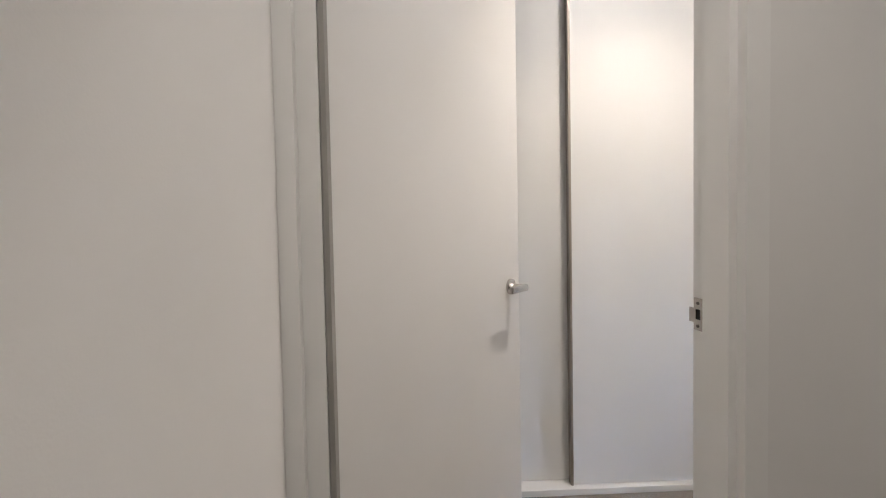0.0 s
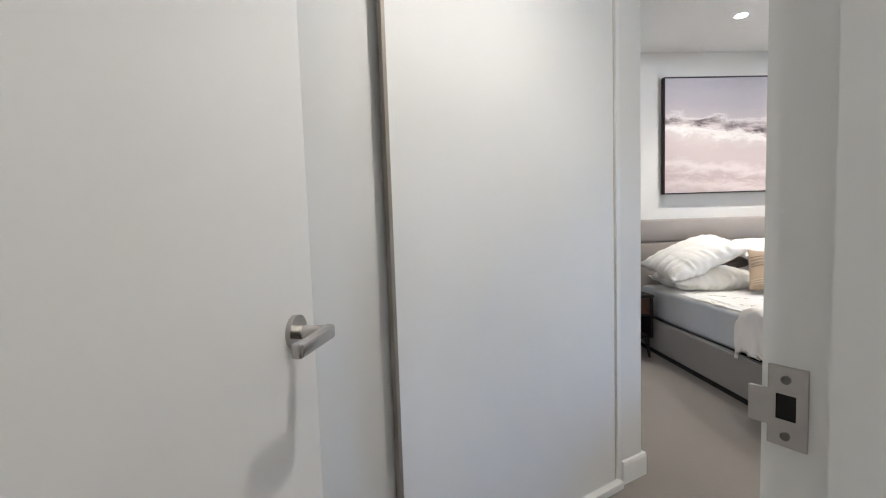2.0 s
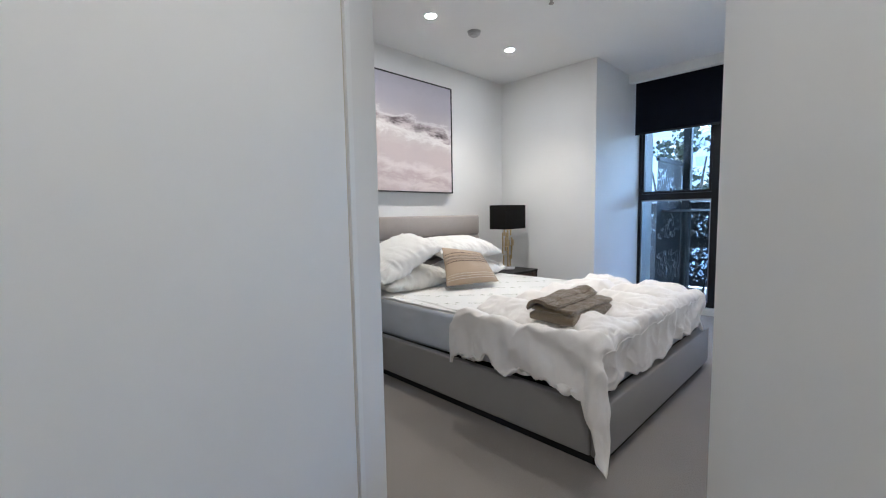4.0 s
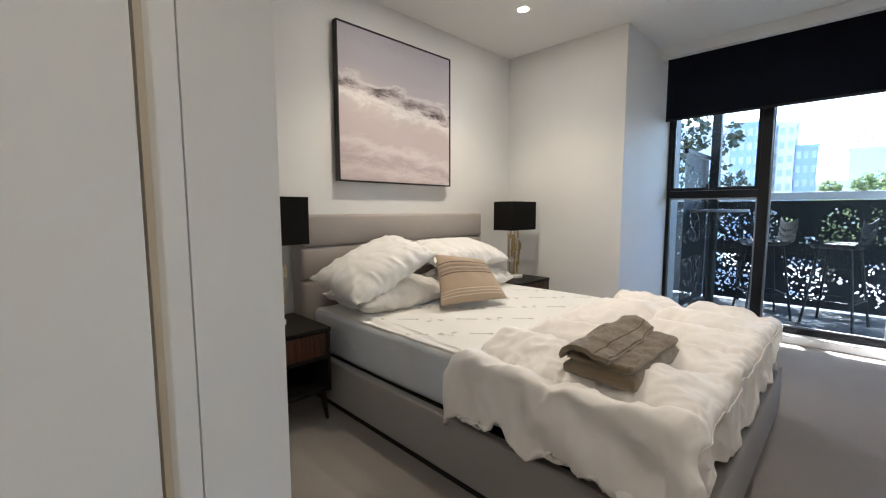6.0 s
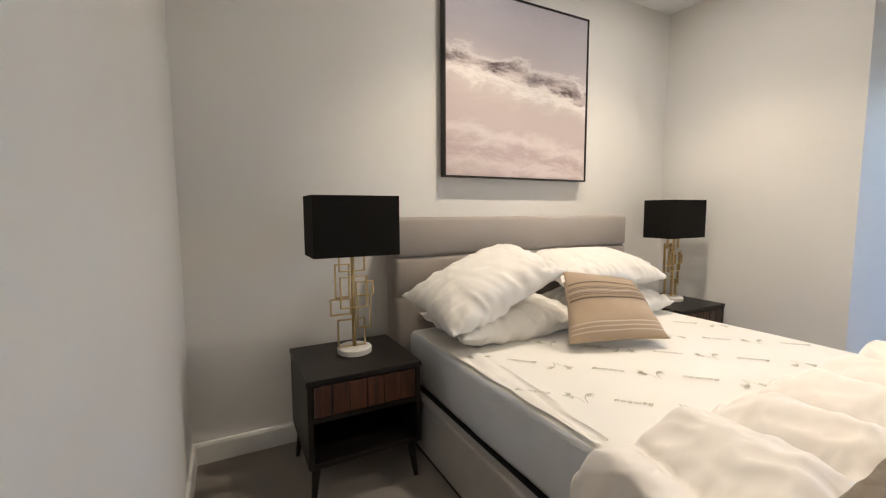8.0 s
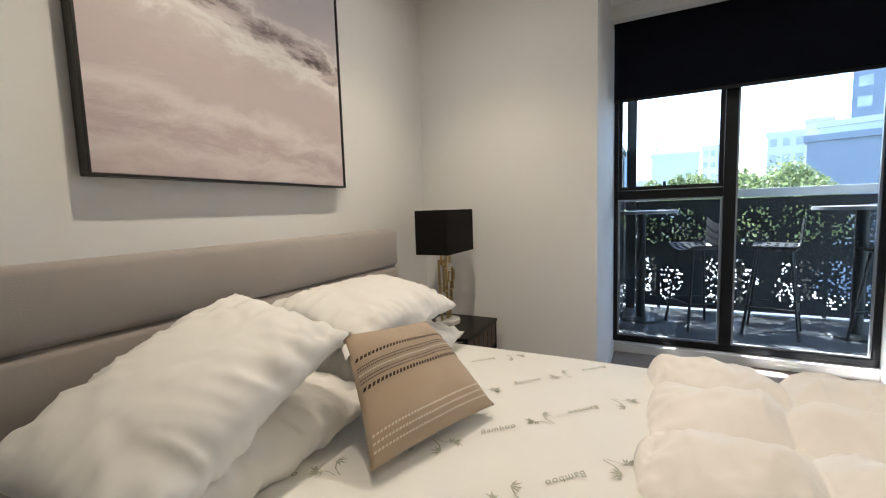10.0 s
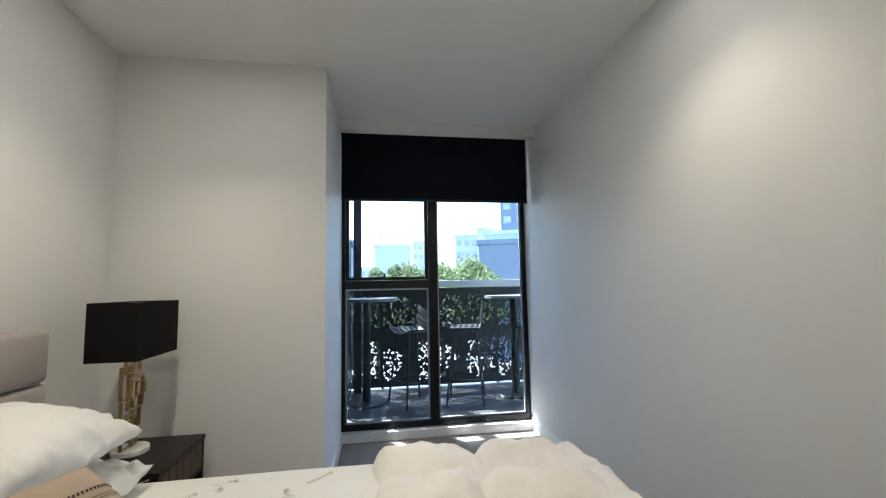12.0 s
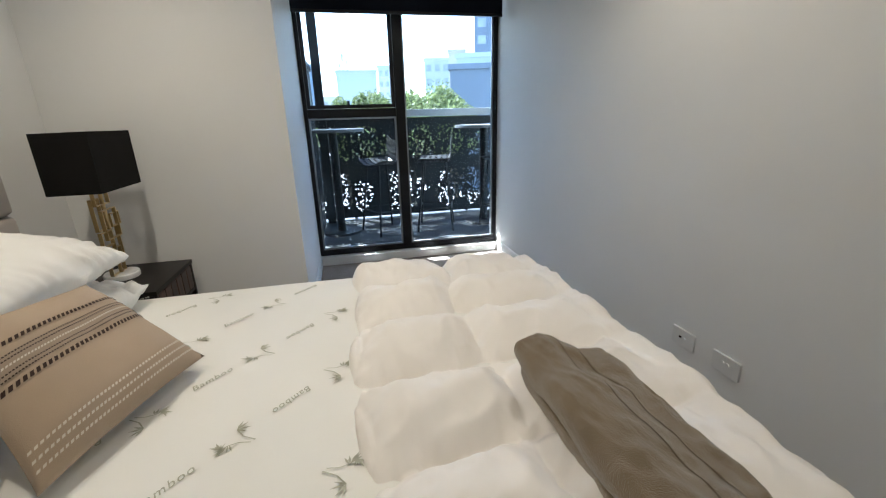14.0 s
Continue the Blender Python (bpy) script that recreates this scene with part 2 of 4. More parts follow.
M_RAIL = mat("pale_capping", (0.62, 0.63, 0.64), 0.6, vary=0.05)
M_TABLETOP = mat("pale_tabletop", (0.20, 0.20, 0.21), 0.45, vary=0.04)
M_STOOL = mat("black_powdercoat", (0.02, 0.021, 0.023), 0.45, 0.2, vary=0.1)
M_CONC = mat("render_grey", (0.36, 0.38, 0.40), 0.8, vary=0.06, scale=0.5)


# ---- building blocks ----
def box(bm, x0, x1, y0, y1, z0, z1, m=None):
    vs = [bm.verts.new(Vector(p) if m is None else m @ Vector(p)) for p in
          ((x0, y0, z0), (x1, y0, z0), (x1, y1, z0), (x0, y1, z0), (x0, y0, z1), (x1, y0, z1), (x1, y1, z1), (x0, y1, z1))]
    for f in ((0, 3, 2, 1), (4, 5, 6, 7), (0, 1, 5, 4), (1, 2, 6, 5), (2, 3, 7, 6), (3, 0, 4, 7)):
        bm.faces.new([vs[i] for i in f])
    return vs


def boxed(x0, x1, y0, y1, z0, z1, bevel=0.0, seg=2, m=None):
    bm = bmesh.new()
    box(bm, min(x0, x1), max(x0, x1), min(y0, y1), max(y0, y1), min(z0, z1), max(z0, z1))
    if bevel:
        bmesh.ops.bevel(bm, geom=bm.edges[:], offset=bevel, segments=seg, affect="EDGES", profile=0.6)
    if m is not None:
        bmesh.ops.transform(bm, matrix=m, verts=bm.verts[:])
    return bm


def rod(bm, a, b, r, r2=None, n=10):
    """A round or tapered bar from a to b, added to bm."""
    a, b = Vector(a), Vector(b)
    d = b - a
    ret = bmesh.ops.create_cone(bm, cap_ends=True, segments=n, radius1=r, radius2=r if r2 is None else r2, depth=d.length)
    bmesh.ops.transform(bm, matrix=Matrix.Translation((a + b) / 2) @ d.to_track_quat("Z", "Y").to_matrix().to_4x4(), verts=ret["verts"])


def prism(pts, z0, z1):
    """An upright block over a plan outline."""
    bm = bmesh.new()
    lo = [bm.verts.new((x, y, z0)) for x, y in pts]
    hi = [bm.verts.new((x, y, z1)) for x, y in pts]
    bm.faces.new(lo)
    bm.faces.new(hi)
    n = len(pts)
    for i in range(n):
        bm.faces.new((lo[i], lo[(i + 1) % n], hi[(i + 1) % n], hi[i]))
    bmesh.ops.recalc_face_normals(bm, faces=bm.faces[:])
    return bm


def mesh_of(name, bm, material, smooth=False):
    me = bpy.data.meshes.new(name)
    bmesh.ops.recalc_face_normals(bm, faces=bm.faces[:])
    bm.to_mesh(me)
    bm.free()
    for mm in (material if isinstance(material, (list, tuple)) else [material]):
        me.materials.append(mm)
    if smooth:
        for p in me.polygons:
            p.use_smooth = True
    return me


def part(name, bm, material, parent=None, label="", smooth=False, m=None):
    ob = new(name, mesh_of(name, bm, material, smooth))
    if parent is not None:
        ob.parent = parent
    if m is not None:
        ob.matrix_local = m
    if label:
        tagged(ob, label)
    return ob


def thing(name, label, category, m=None, group="", kind=""):
    ob = new(name)
    ob.empty_display_size = 0.1
    if m is not None:
        ob.matrix_world = m
    return tagged(ob, label, category, group, kind)


def setting(name, bm, material, label, category="", m=None, smooth=False):
    ob = part(name, bm, material, None, "", smooth, m)
    return tagged(ob, label, category or name.split("_")[0], kind="structure")


def surface(fn, nu, nv, close=True, thick=0.0):
    """A grid mesh of fn(u, v), u and v from 0 to 1."""
    bm = bmesh.new()
    g = [[bm.verts.new(fn(i / nu, j / nv)) for j in range(nv + 1)] for i in range(nu + 1)]
    for i in range(nu):
        for j in range(nv):
            bm.faces.new((g[i][j], g[i + 1][j], g[i + 1][j + 1], g[i][j + 1]))
    return bm


def nz(x, y, z, s=1.0):
    return noise.noise(Vector((x * s, y * s, z * s)))


# ---- plan ----
CEIL = 2.60
HEAD_Y, FOOT_Y, EAST_X, WIN_X, WEST_X = 0.0, -2.782, 1.45, 2.555, -1.768
REC_Y = -1.145                                  # where the window recess begins
NIB = Vector((-1.768, -1.99))                   # corner at the end of the wardrobe
WARD_U = Vector((0.886, 0.463)).normalized()    # along the wardrobe face
JAMB = Vector((-2.415, -3.392))                 # latch side of the doorway, room face
BEND = Vector((-1.385, FOOT_Y))                 # where the entry wall meets the foot wall
DOOR_U = (BEND - JAMB).normalized()
DOOR_N = Vector((-DOOR_U.y, DOOR_U.x))          # into the room
OPEN_W, DOOR_H = 0.785, 2.10


def dp(u, n):
    """A plan point by distances along the door wall and into the room."""
    p = JAMB + DOOR_U * u + DOOR_N * n
    return (p.x, p.y)


def wp(u, n):
    """A plan point by distances along the wardrobe face from its end corner, and out of it."""
    wn2 = Vector((WARD_U.y, -WARD_U.x))
    p = NIB + WARD_U * u + wn2 * n
    return (p.x, p.y)

# ---- the room ----
setting("floor", boxed(-6.0, WIN_X + 0.10, -7.0, 0.4, -0.12, 0.0), M_CARPET, "grey-brown loop pile carpet over the whole room", "floor")
setting("ceiling", boxed(-6.0, WIN_X + 0.12, -7.0, 0.4, CEIL, CEIL + 0.12), M_CEIL, "flat white painted plaster ceiling", "ceiling")
setting("wall_north", boxed(WEST_X - 2.6, EAST_X, HEAD_Y, HEAD_Y + 0.15, 0, CEIL), M_WALL, "white painted wall behind the bed", "wall")
setting("wall_east", prism([(EAST_X, 0.15), (EAST_X, REC_Y), (WIN_X + 0.1, REC_Y), (WIN_X + 0.1, 0.15)], 0, CEIL), M_WALL, "white wall that ends at the window recess", "wall")
setting("wall_south", prism([(BEND.x, BEND.y), (WIN_X + 0.1, FOOT_Y), (WIN_X + 0.1, FOOT_Y - 0.16), (BEND.x + 0.07, FOOT_Y - 0.16)], 0, CEIL), M_WALL, "long plain white wall beyond the foot of the bed", "wall")
setting("wall_west", prism([(WEST_X, 0), (WEST_X, NIB.y), wp(-0.134, 0), wp(-0.134, -0.09), (WEST_X - 0.11, NIB.y + 0.05), (WEST_X - 0.11, 0)], 0, CEIL), M_WALL, "white wall nib at the end of the wardrobe", "wall")
# entry wall with the doorway
setting("wall_entry", prism([dp(0.045, 0), (BEND.x, BEND.y), (BEND.x + 0.07, FOOT_Y - 0.16), dp(1.2, -0.13), dp(0.045, -0.13)], 0, CEIL), M_WALL, "white angled wall beside the doorway", "wall")
setting("wall_over_door", prism([dp(-OPEN_W - 0.045, 0), dp(0.045, 0), dp(0.045, -0.13), dp(-OPEN_W - 0.045, -0.13)], DOOR_H + 0.05, CEIL), M_WALL, "white wall over the doorway", "wall")
setting("wall_hinge", prism([dp(-OPEN_W - 0.045, 0), dp(-OPEN_W - 0.045, -0.13), dp(-1.6, -0.13), dp(-1.6, 0)], 0, CEIL), M_WALL, "white wall beside the door hinges", "wall")
# hall outside the doorway
setting("wall_hall_left", prism([dp(-0.815, -0.137), dp(-0.815, -2.4), dp(-1.0, -2.4), dp(-1.0, -0.137)], 0, CEIL), M_WALL, "warm white hall wall", "wall")
setting("wall_hall_right", prism([dp(0.62, -0.13), dp(0.62, -2.4), dp(0.75, -2.4), dp(0.75, -0.13)], 0, CEIL), M_WALL, "warm white hall wall", "wall")
setting("wall_hall_end", prism([dp(-1.0, -2.4), dp(0.75, -2.4), dp(0.75, -2.5), dp(-1.0, -2.5)], 0, CEIL), M_WALL, "white wall closing the hall", "wall")
setting("wall_lobby_end", prism([dp(-1.25, 0), dp(-1.25, 1.9), dp(-1.38, 1.9), dp(-1.38, 0)], 0, CEIL), M_WALL, "white wall at the far end of the wardrobe", "wall")
setting("wall_wardrobe_back", prism([wp(-0.1, -0.66), wp(-2.6, -0.66), wp(-2.6, -0.72), wp(-0.1, -0.72)], 0, CEIL), M_WALL, "white wall at the back of the wardrobe", "wall")


def skirting(name, pts):
    """A skirting board along a plan line, standing to the left of its direction."""
    bm = bmesh.new()
    for (ax, ay), (bx, by) in zip(pts, pts[1:]):
        d = (Vector((bx, by)) - Vector((ax, ay))).normalized()
        n = Vector((-d.y, d.x)) * 0.014
        prof = [(0.0, 0.0), (1.0, 0.0), (1.0, 0.085), (0.75, 0.097), (0.0, 0.10)]
        a = [bm.verts.new((ax + n.x * k, ay + n.y * k, z)) for k, z in prof]
        b = [bm.verts.new((bx + n.x * k, by + n.y * k, z)) for k, z in prof]
        for i in range(len(prof) - 1):
            bm.faces.new((a[i], b[i], b[i + 1], a[i + 1]))
        bm.faces.new(a)
        bm.faces.new(b)
    return setting(name, bm, M_TRIM, "white painted skirting board along the wall", "skirting board")


skirting("baseboard_north", [(EAST_X, 0), (WEST_X, 0)])
skirting("baseboard_west", [(WEST_X, 0), (WEST_X, NIB.y)])
skirting("baseboard_nib", [(WEST_X + 0.014, NIB.y + 0.003), wp(-0.134, 0)])
skirting("baseboard_east", [(EAST_X, REC_Y), (EAST_X, -0.014)])
skirting("baseboard_recess", [(WIN_X - 0.06, REC_Y), (EAST_X - 0.014, REC_Y)])
skirting("baseboard_south", [(BEND.x, FOOT_Y), (WIN_X - 0.06, FOOT_Y)])
skirting("baseboard_entry", [dp(0.06, 0), (BEND.x, FOOT_Y)])

# ---- doorway ----
frame_bm = bmesh.new()
for u0, u1, su in ((-OPEN_W - 0.045, -OPEN_W, -OPEN_W + 0.036), (0.0, 0.045, -0.016)):
    bmx = prism([dp(u0, 0.001), dp(u1, 0.001), dp(u1, -0.136), dp(u0, -0.136)], 0, DOOR_H + 0.05)
    me = mesh_of("tmp", bmx, M_TRIM)
    frame_bm.from_mesh(me)
    edge = u1 if u0 < -0.1 else u0
    lo, hi = min(edge, su), max(edge, su)
    me = mesh_of("tmp", prism([dp(lo, -0.047), dp(hi, -0.047), dp(hi, -0.115), dp(lo, -0.115)], 0, DOOR_H), M_TRIM)
    frame_bm.from_mesh(me)
me = mesh_of("tmp", prism([dp(-OPEN_W, 0.001), dp(0, 0.001), dp(0, -0.136), dp(-OPEN_W, -0.136)], DOOR_H, DOOR_H + 0.05), M_TRIM)
frame_bm.from_mesh(me)
door_frame = setting("door_frame", frame_bm, M_TRIM, "white painted door frame with a stop all round", "door frame")

# grey strip added on the stop, standing in for shade at the hinge side
M_HINGE_SHADE = mat("hinge_shade_grey", (0.30, 0.29, 0.27), 0.7)
setting("door_seal", prism([dp(-OPEN_W + 0.037, -0.112), dp(-OPEN_W + 0.047, -0.112), dp(-OPEN_W + 0.047, -0.078), dp(-OPEN_W + 0.037, -0.078)], 0.002, DOOR_H), M_HINGE_SHADE, "grey strip added along the door stop for the hinge shade", "door seal")

# latch plate on the jamb
strike = thing("strike_plate", "brushed steel strike plate screwed to the door jamb", "strike plate", Matrix.Translation((*dp(0.0, 0.002), 0.987)) @ Matrix.Rotation(math.atan2(DOOR_N.y, DOOR_N.x), 4, "Z"))


def cut_plate(xs, zs, keep, y0, y1):
    """One sheet of metal over a grid of lines, with only the kept cells filled."""
    bm = bmesh.new()
    vs = {}

    def at(i, j, y):
        if (i, j, y) not in vs:
            vs[i, j, y] = bm.verts.new((xs[i], y, zs[j]))
        return vs[i, j, y]
    for i, j in keep:
        for y in (y0, y1):
            bm.faces.new((at(i, j, y), at(i + 1, j, y), at(i + 1, j + 1, y), at(i, j + 1, y)))
        for (di, dj), (p, q) in (((-1, 0), ((0, 0), (0, 1))), ((1, 0), ((1, 0), (1, 1))), ((0, -1), ((0, 0), (1, 0))), ((0, 1), ((0, 1), (1, 1)))):
            if (i + di, j + dj) not in keep:
                bm.faces.new((at(i + p[0], j + p[1], y0), at(i + q[0], j + q[1], y0), at(i + q[0], j + q[1], y1), at(i + p[0], j + p[1], y1)))
    return bm


PLATE_X = [-0.033, -0.0255, -0.0118, -0.006, 0.008]
PLATE_Z = [-0.034, -0.0185, -0.011, 0.0105, 0.012, 0.034]
body_cells = {(i, j) for i in range(3) for j in range(5)} - {(1, 2)}
part("plate", cut_plate(PLATE_X, PLATE_Z, body_cells | {(3, 1), (3, 2), (3, 3)}, -0.001, 0.003), M_STEEL, strike)
part("latch_hole", boxed(-0.0255, -0.0118, -0.002, 0.0006, -0.011, 0.0105), M_DARKHOLE, strike, "dark latch opening")
for z in (0.023, -0.025):
    s = bmesh.new()
    rod(s, (-0.0185, 0.002, z), (-0.0185, 0.0042, z), 0.0034, n=12)
    part("screw", s, M_DARKSTEEL, strike, "countersunk steel screw")

# door leaf, standing half open
ANG = radians(47.6)
hx, hy = dp(-OPEN_W + 0.004, 0.002)
door = thing("door_1", "white flush door standing half open with steel lever", "door", Matrix.Translation((hx, hy, 0)) @ Matrix.Rotation(math.atan2(DOOR_U.y, DOOR_U.x) + ANG, 4, "Z"), kind="structure")
LEAF, HZ = 0.777, 0.991
part("leaf", boxed(0, LEAF, -0.04, 0.0, 0.012, DOOR_H - 0.005, 0.002, 1), M_DOOR, door)
for side in (-1, 1):
    base_y = -0.04 if side < 0 else 0.0
    lev = bmesh.new()
    rod(lev, (LEAF - 0.065, base_y, HZ), (LEAF - 0.065, base_y + side * 0.008, HZ), 0.026, n=28)
    rose = part("rose", lev, M_STEEL, door, "round steel rose", smooth=False)
    neck = bmesh.new()
    rod(neck, (LEAF - 0.065, base_y + side * 0.006, HZ), (LEAF - 0.065, base_y + side * 0.055, HZ), 0.0105, n=16)
    part("lever_neck", neck, M_STEEL, door)
    grip = boxed(LEAF - 0.160, LEAF - 0.053, base_y + side * 0.046, base_y + side * 0.062, HZ - 0.011, HZ + 0.011, 0.0075, 4)
    part("lever_grip", grip, M_STEEL, door, "brushed steel lever", smooth=True)
for z in (0.2, 1.05, 1.9):
    h = bmesh.new()
    rod(h, (0, 0.004, z - 0.05), (0, 0.004, z + 0.05), 0.006, n=10)
    part("hinge", h, M_STEEL, door)

# ---- wardrobe ----
ward_rot = math.atan2(WARD_U.y, WARD_U.x)
WM = Matrix.Translation((NIB.x, NIB.y, 0)) @ Matrix.Rotation(ward_rot, 4, "Z")   # x along the face, -y into the lobby
ward = thing("wardrobe", "built-in white sliding wardrobe with bronze edge profiles", "wardrobe", WM, kind="structure")
part("side_frame", boxed(-0.165, -0.139, -0.004, 0.66, 0.0, CEIL, 0.002), M_TRIM, ward, "white wardrobe side frame")
part("shadow_gap", boxed(-0.139, -0.135, 0.012, 0.10, 0.0, CEIL - 0.001), M_PROFILE, ward, "thin dark shadow gap")
part("stop_strip", boxed(-0.173, -0.1655, 0.004, 0.10, 0.03, CEIL - 0.03), M_STOP, ward, "beige stop strip")
# dark strip puts the shade of the gap at the panel's end into colour
part("gap_shade_strip", boxed(-0.180, -0.1735, 0.012, 0.05, 0.03, CEIL - 0.03), M_PROFILE, ward, "dark strip standing in for a shaded gap")
part("bottom_track", boxed(-2.60, -0.157, -0.03, 0.09, 0.0, 0.03, 0.004), M_TRIM, ward, "white floor track")
part("top_track", boxed(-2.60, -0.157, -0.03, 0.09, CEIL - 0.06, CEIL - 0.001), M_TRIM, ward)
SEAM = -1.155
front_panel = part("sliding_door", boxed(SEAM, -0.181, -0.003, 0.021, 0.033, CEIL - 0.05, 0.0015), M_WARD, ward)
part("edge_profile", boxed(SEAM - 0.012, SEAM - 0.001, -0.010, 0.024, 0.033, CEIL - 0.05, 0.001), M_PROFILE, front_panel, "bronze edge profile")
back_panel = part("sliding_door", boxed(-2.20, SEAM + 0.05, 0.040, 0.064, 0.033, CEIL - 0.05, 0.0015), M_WARD, ward)
part("panel_far", boxed(-2.60, -2.19, 0.002, 0.020, 0.033, CEIL - 0.05, 0.0015), M_WARD, ward)

# ---- window ----
win = thing("window_1", "black aluminium window with an awning sash over fixed glass", "window", kind="structure")
Y0, Y1, YM = REC_Y, FOOT_Y, -1.925
FX0, FX1 = WIN_X, WIN_X + 0.07
Z0, Z1, ZT = 0.075, CEIL - 0.03, 1.275
part("head_frame", boxed(FX0, FX1, Y1 + 0.001, Y0 - 0.001, Z1 - 0.05, Z1, 0.003), M_FRAME, win)
part("sill_frame", boxed(FX0, FX1, Y1 + 0.001, Y0 - 0.001, Z0, Z0 + 0.05, 0.003), M_FRAME, win)
part("jamb_left", boxed(FX0, FX1, Y0 - 0.032, Y0 - 0.002, Z0 + 0.05, Z1 - 0.05, 0.003), M_FRAME, win)
part("jamb_right", boxed(FX0, FX1, Y1 + 0.002, Y1 + 0.040, Z0 + 0.05, Z1 - 0.05, 0.003), M_FRAME, win)
part("mullion", boxed(FX0 - 0.012, FX1, YM - 0.038, YM + 0.038, Z0 + 0.05, Z1 - 0.05, 0.004), M_FRAME, win)
part("transom", boxed(FX0 - 0.004, FX1, YM + 0.038, Y0 - 0.032, ZT - 0.035, ZT + 0.035, 0.004), M_FRAME, win)
sash = bmesh.new()
a0, a1 = YM + 0.040, Y0 - 0.034
for y0, y1, z0, z1 in ((a0, a0 + 0.028, ZT + 0.037, Z1 - 0.052), (a1 - 0.028, a1, ZT + 0.037, Z1 - 0.052), (a0 + 0.028, a1 - 0.028, ZT + 0.037, ZT + 0.065), (a0 + 0.028, a1 - 0.028, Z1 - 0.08, Z1 - 0.052)):
    box(sash, FX0 + 0.006, FX0 + 0.05, y0, y1, z0, z1)
sash_ob = part("sash", sash, M_FRAME, win, "awning sash")
hb = boxed(FX0 - 0.012, FX0 + 0.004, -1.56, -1.44, ZT + 0.037, ZT + 0.052, 0.004)
box(hb, FX0 - 0.030, FX0 - 0.012, -1.515, -1.495, ZT + 0.045, ZT + 0.095)
part("sash_handle", hb, M_FRAME, sash_ob, "black window winder")
bead = bmesh.new()
for ya, yb, za, zb in ((a0, a1, Z0 + 0.052, ZT - 0.037), (Y1 + 0.042, YM - 0.040, Z0 + 0.052, Z1 - 0.052)):
    for y0, y1, z0, z1 in ((ya, ya + 0.012, za, zb), (yb - 0.012, yb, za, zb), (ya + 0.012, yb - 0.012, za, za + 0.012), (ya + 0.012, yb - 0.012, zb - 0.012, zb)):
        box(bead, FX0 + 0.012, FX0 + 0.03, y0, y1, z0, z1)
part("glazing_bead", bead, M_FRAMEGREY, win, "thin grey glazing bead")
for y0, y1, z0, z1 in ((a0 + 0.02, a1 - 0.02, ZT + 0.06, Z1 - 0.07), (a0, a1, Z0 + 0.045, ZT - 0.03), (Y1 + 0.033, YM - 0.035, Z0 + 0.045, Z1 - 0.045)):
    g = part("pane", boxed(FX0 + 0.033, FX0 + 0.039, y0, y1, z0, z1), M_GLASS, win)
    g.visible_shadow = False
setting("window_sill", boxed(WIN_X - 0.055, WIN_X + 0.1, FOOT_Y + 0.001, REC_Y - 0.001, 0, 0.072, 0.004), M_TRIM, "low white sill under the window", "sill")
setting("pelmet", boxed(2.22, 2.30, FOOT_Y + 0.001, REC_Y - 0.001, 2.508, CEIL - 0.001), M_WALL, "white plaster bulkhead that hides the blind roller", "pelmet")
setting("lintel", boxed(WIN_X, WIN_X + 0.1, FOOT_Y, REC_Y, Z1 + 0.001, CEIL), M_WALL, "white wall strip over the window", "wall")

blind = thing("roller_blind", "black blockout roller blind drawn a quarter down", "roller blind", Matrix.Translation((2.40, 0, 0)))
part("fabric", boxed(-0.001, 0.001, FOOT_Y + 0.028, REC_Y - 0.010, 1.985, 2.55), M_BLIND, blind)
bar = boxed(-0.008, 0.008, FOOT_Y + 0.028, REC_Y - 0.010, 1.968, 1.990, 0.005, 3)
part("bottom_rail", bar, M_FRAME, blind)
rr = bmesh.new()
rod(rr, (0.03, FOOT_Y + 0.02, 2.55), (0.03, REC_Y - 0.006, 2.55), 0.028, n=20)
part("roller", rr, M_BLIND, blind)
ch = bmesh.new()
rod(ch, (0.01, FOOT_Y + 0.016, 2.10), (0.01, FOOT_Y + 0.016, 2.52), 0.004, n=6)
part("chain", ch, M_FRAMEGREY, blind, "beaded pull chain")


# ---- ceiling fittings ----
def downlight(x, y, watts):
    t = thing("downlight", "small round recessed ceiling downlight, switched on; the hall one is added", "downlight", Matrix.Translation((x, y, CEIL)), "ceiling downlights")
    ring = bmesh.new()
    n = 32
    prof = [(0.036, -0.001), (0.040, -0.0035), (0.050, -0.004), (0.053, -0.0008)]
    vs = [[ring.verts.new((r * math.cos(2 * math.pi * i / n), r * math.sin(2 * math.pi * i / n), z)) for r, z in prof] for i in range(n)]
    for i in range(n):
        for k in range(len(prof) - 1):
            ring.faces.new((vs[i][k], vs[(i + 1) % n][k], vs[(i + 1) % n][k + 1], vs[i][k + 1]))
    part("trim_ring", ring, M_PLATE, t, smooth=True)
    d = bmesh.new()
    bmesh.ops.create_circle(d, cap_ends=True, segments=24, radius=0.037)
    bmesh.ops.translate(d, vec=(0, 0, -0.0012), verts=d.verts[:])
    part("lamp_disc", d, M_DISC, t, "glowing warm white lens")
    l = bpy.data.lights.new("downlight_beam", "SPOT")
    l.energy, l.color, l.spot_size, l.spot_blend, l.shadow_soft_size = watts, (1.0, 0.83, 0.61), radians(108), 0.8, 0.02
    lo = new("downlight_beam", l)
    lo.matrix_world = Matrix.Translation((x, y, CEIL - 0.012))
    return t


for (dx, dy), w in zip(DOWNLIGHTS, LAMP_W):
    downlight(dx, dy, w)

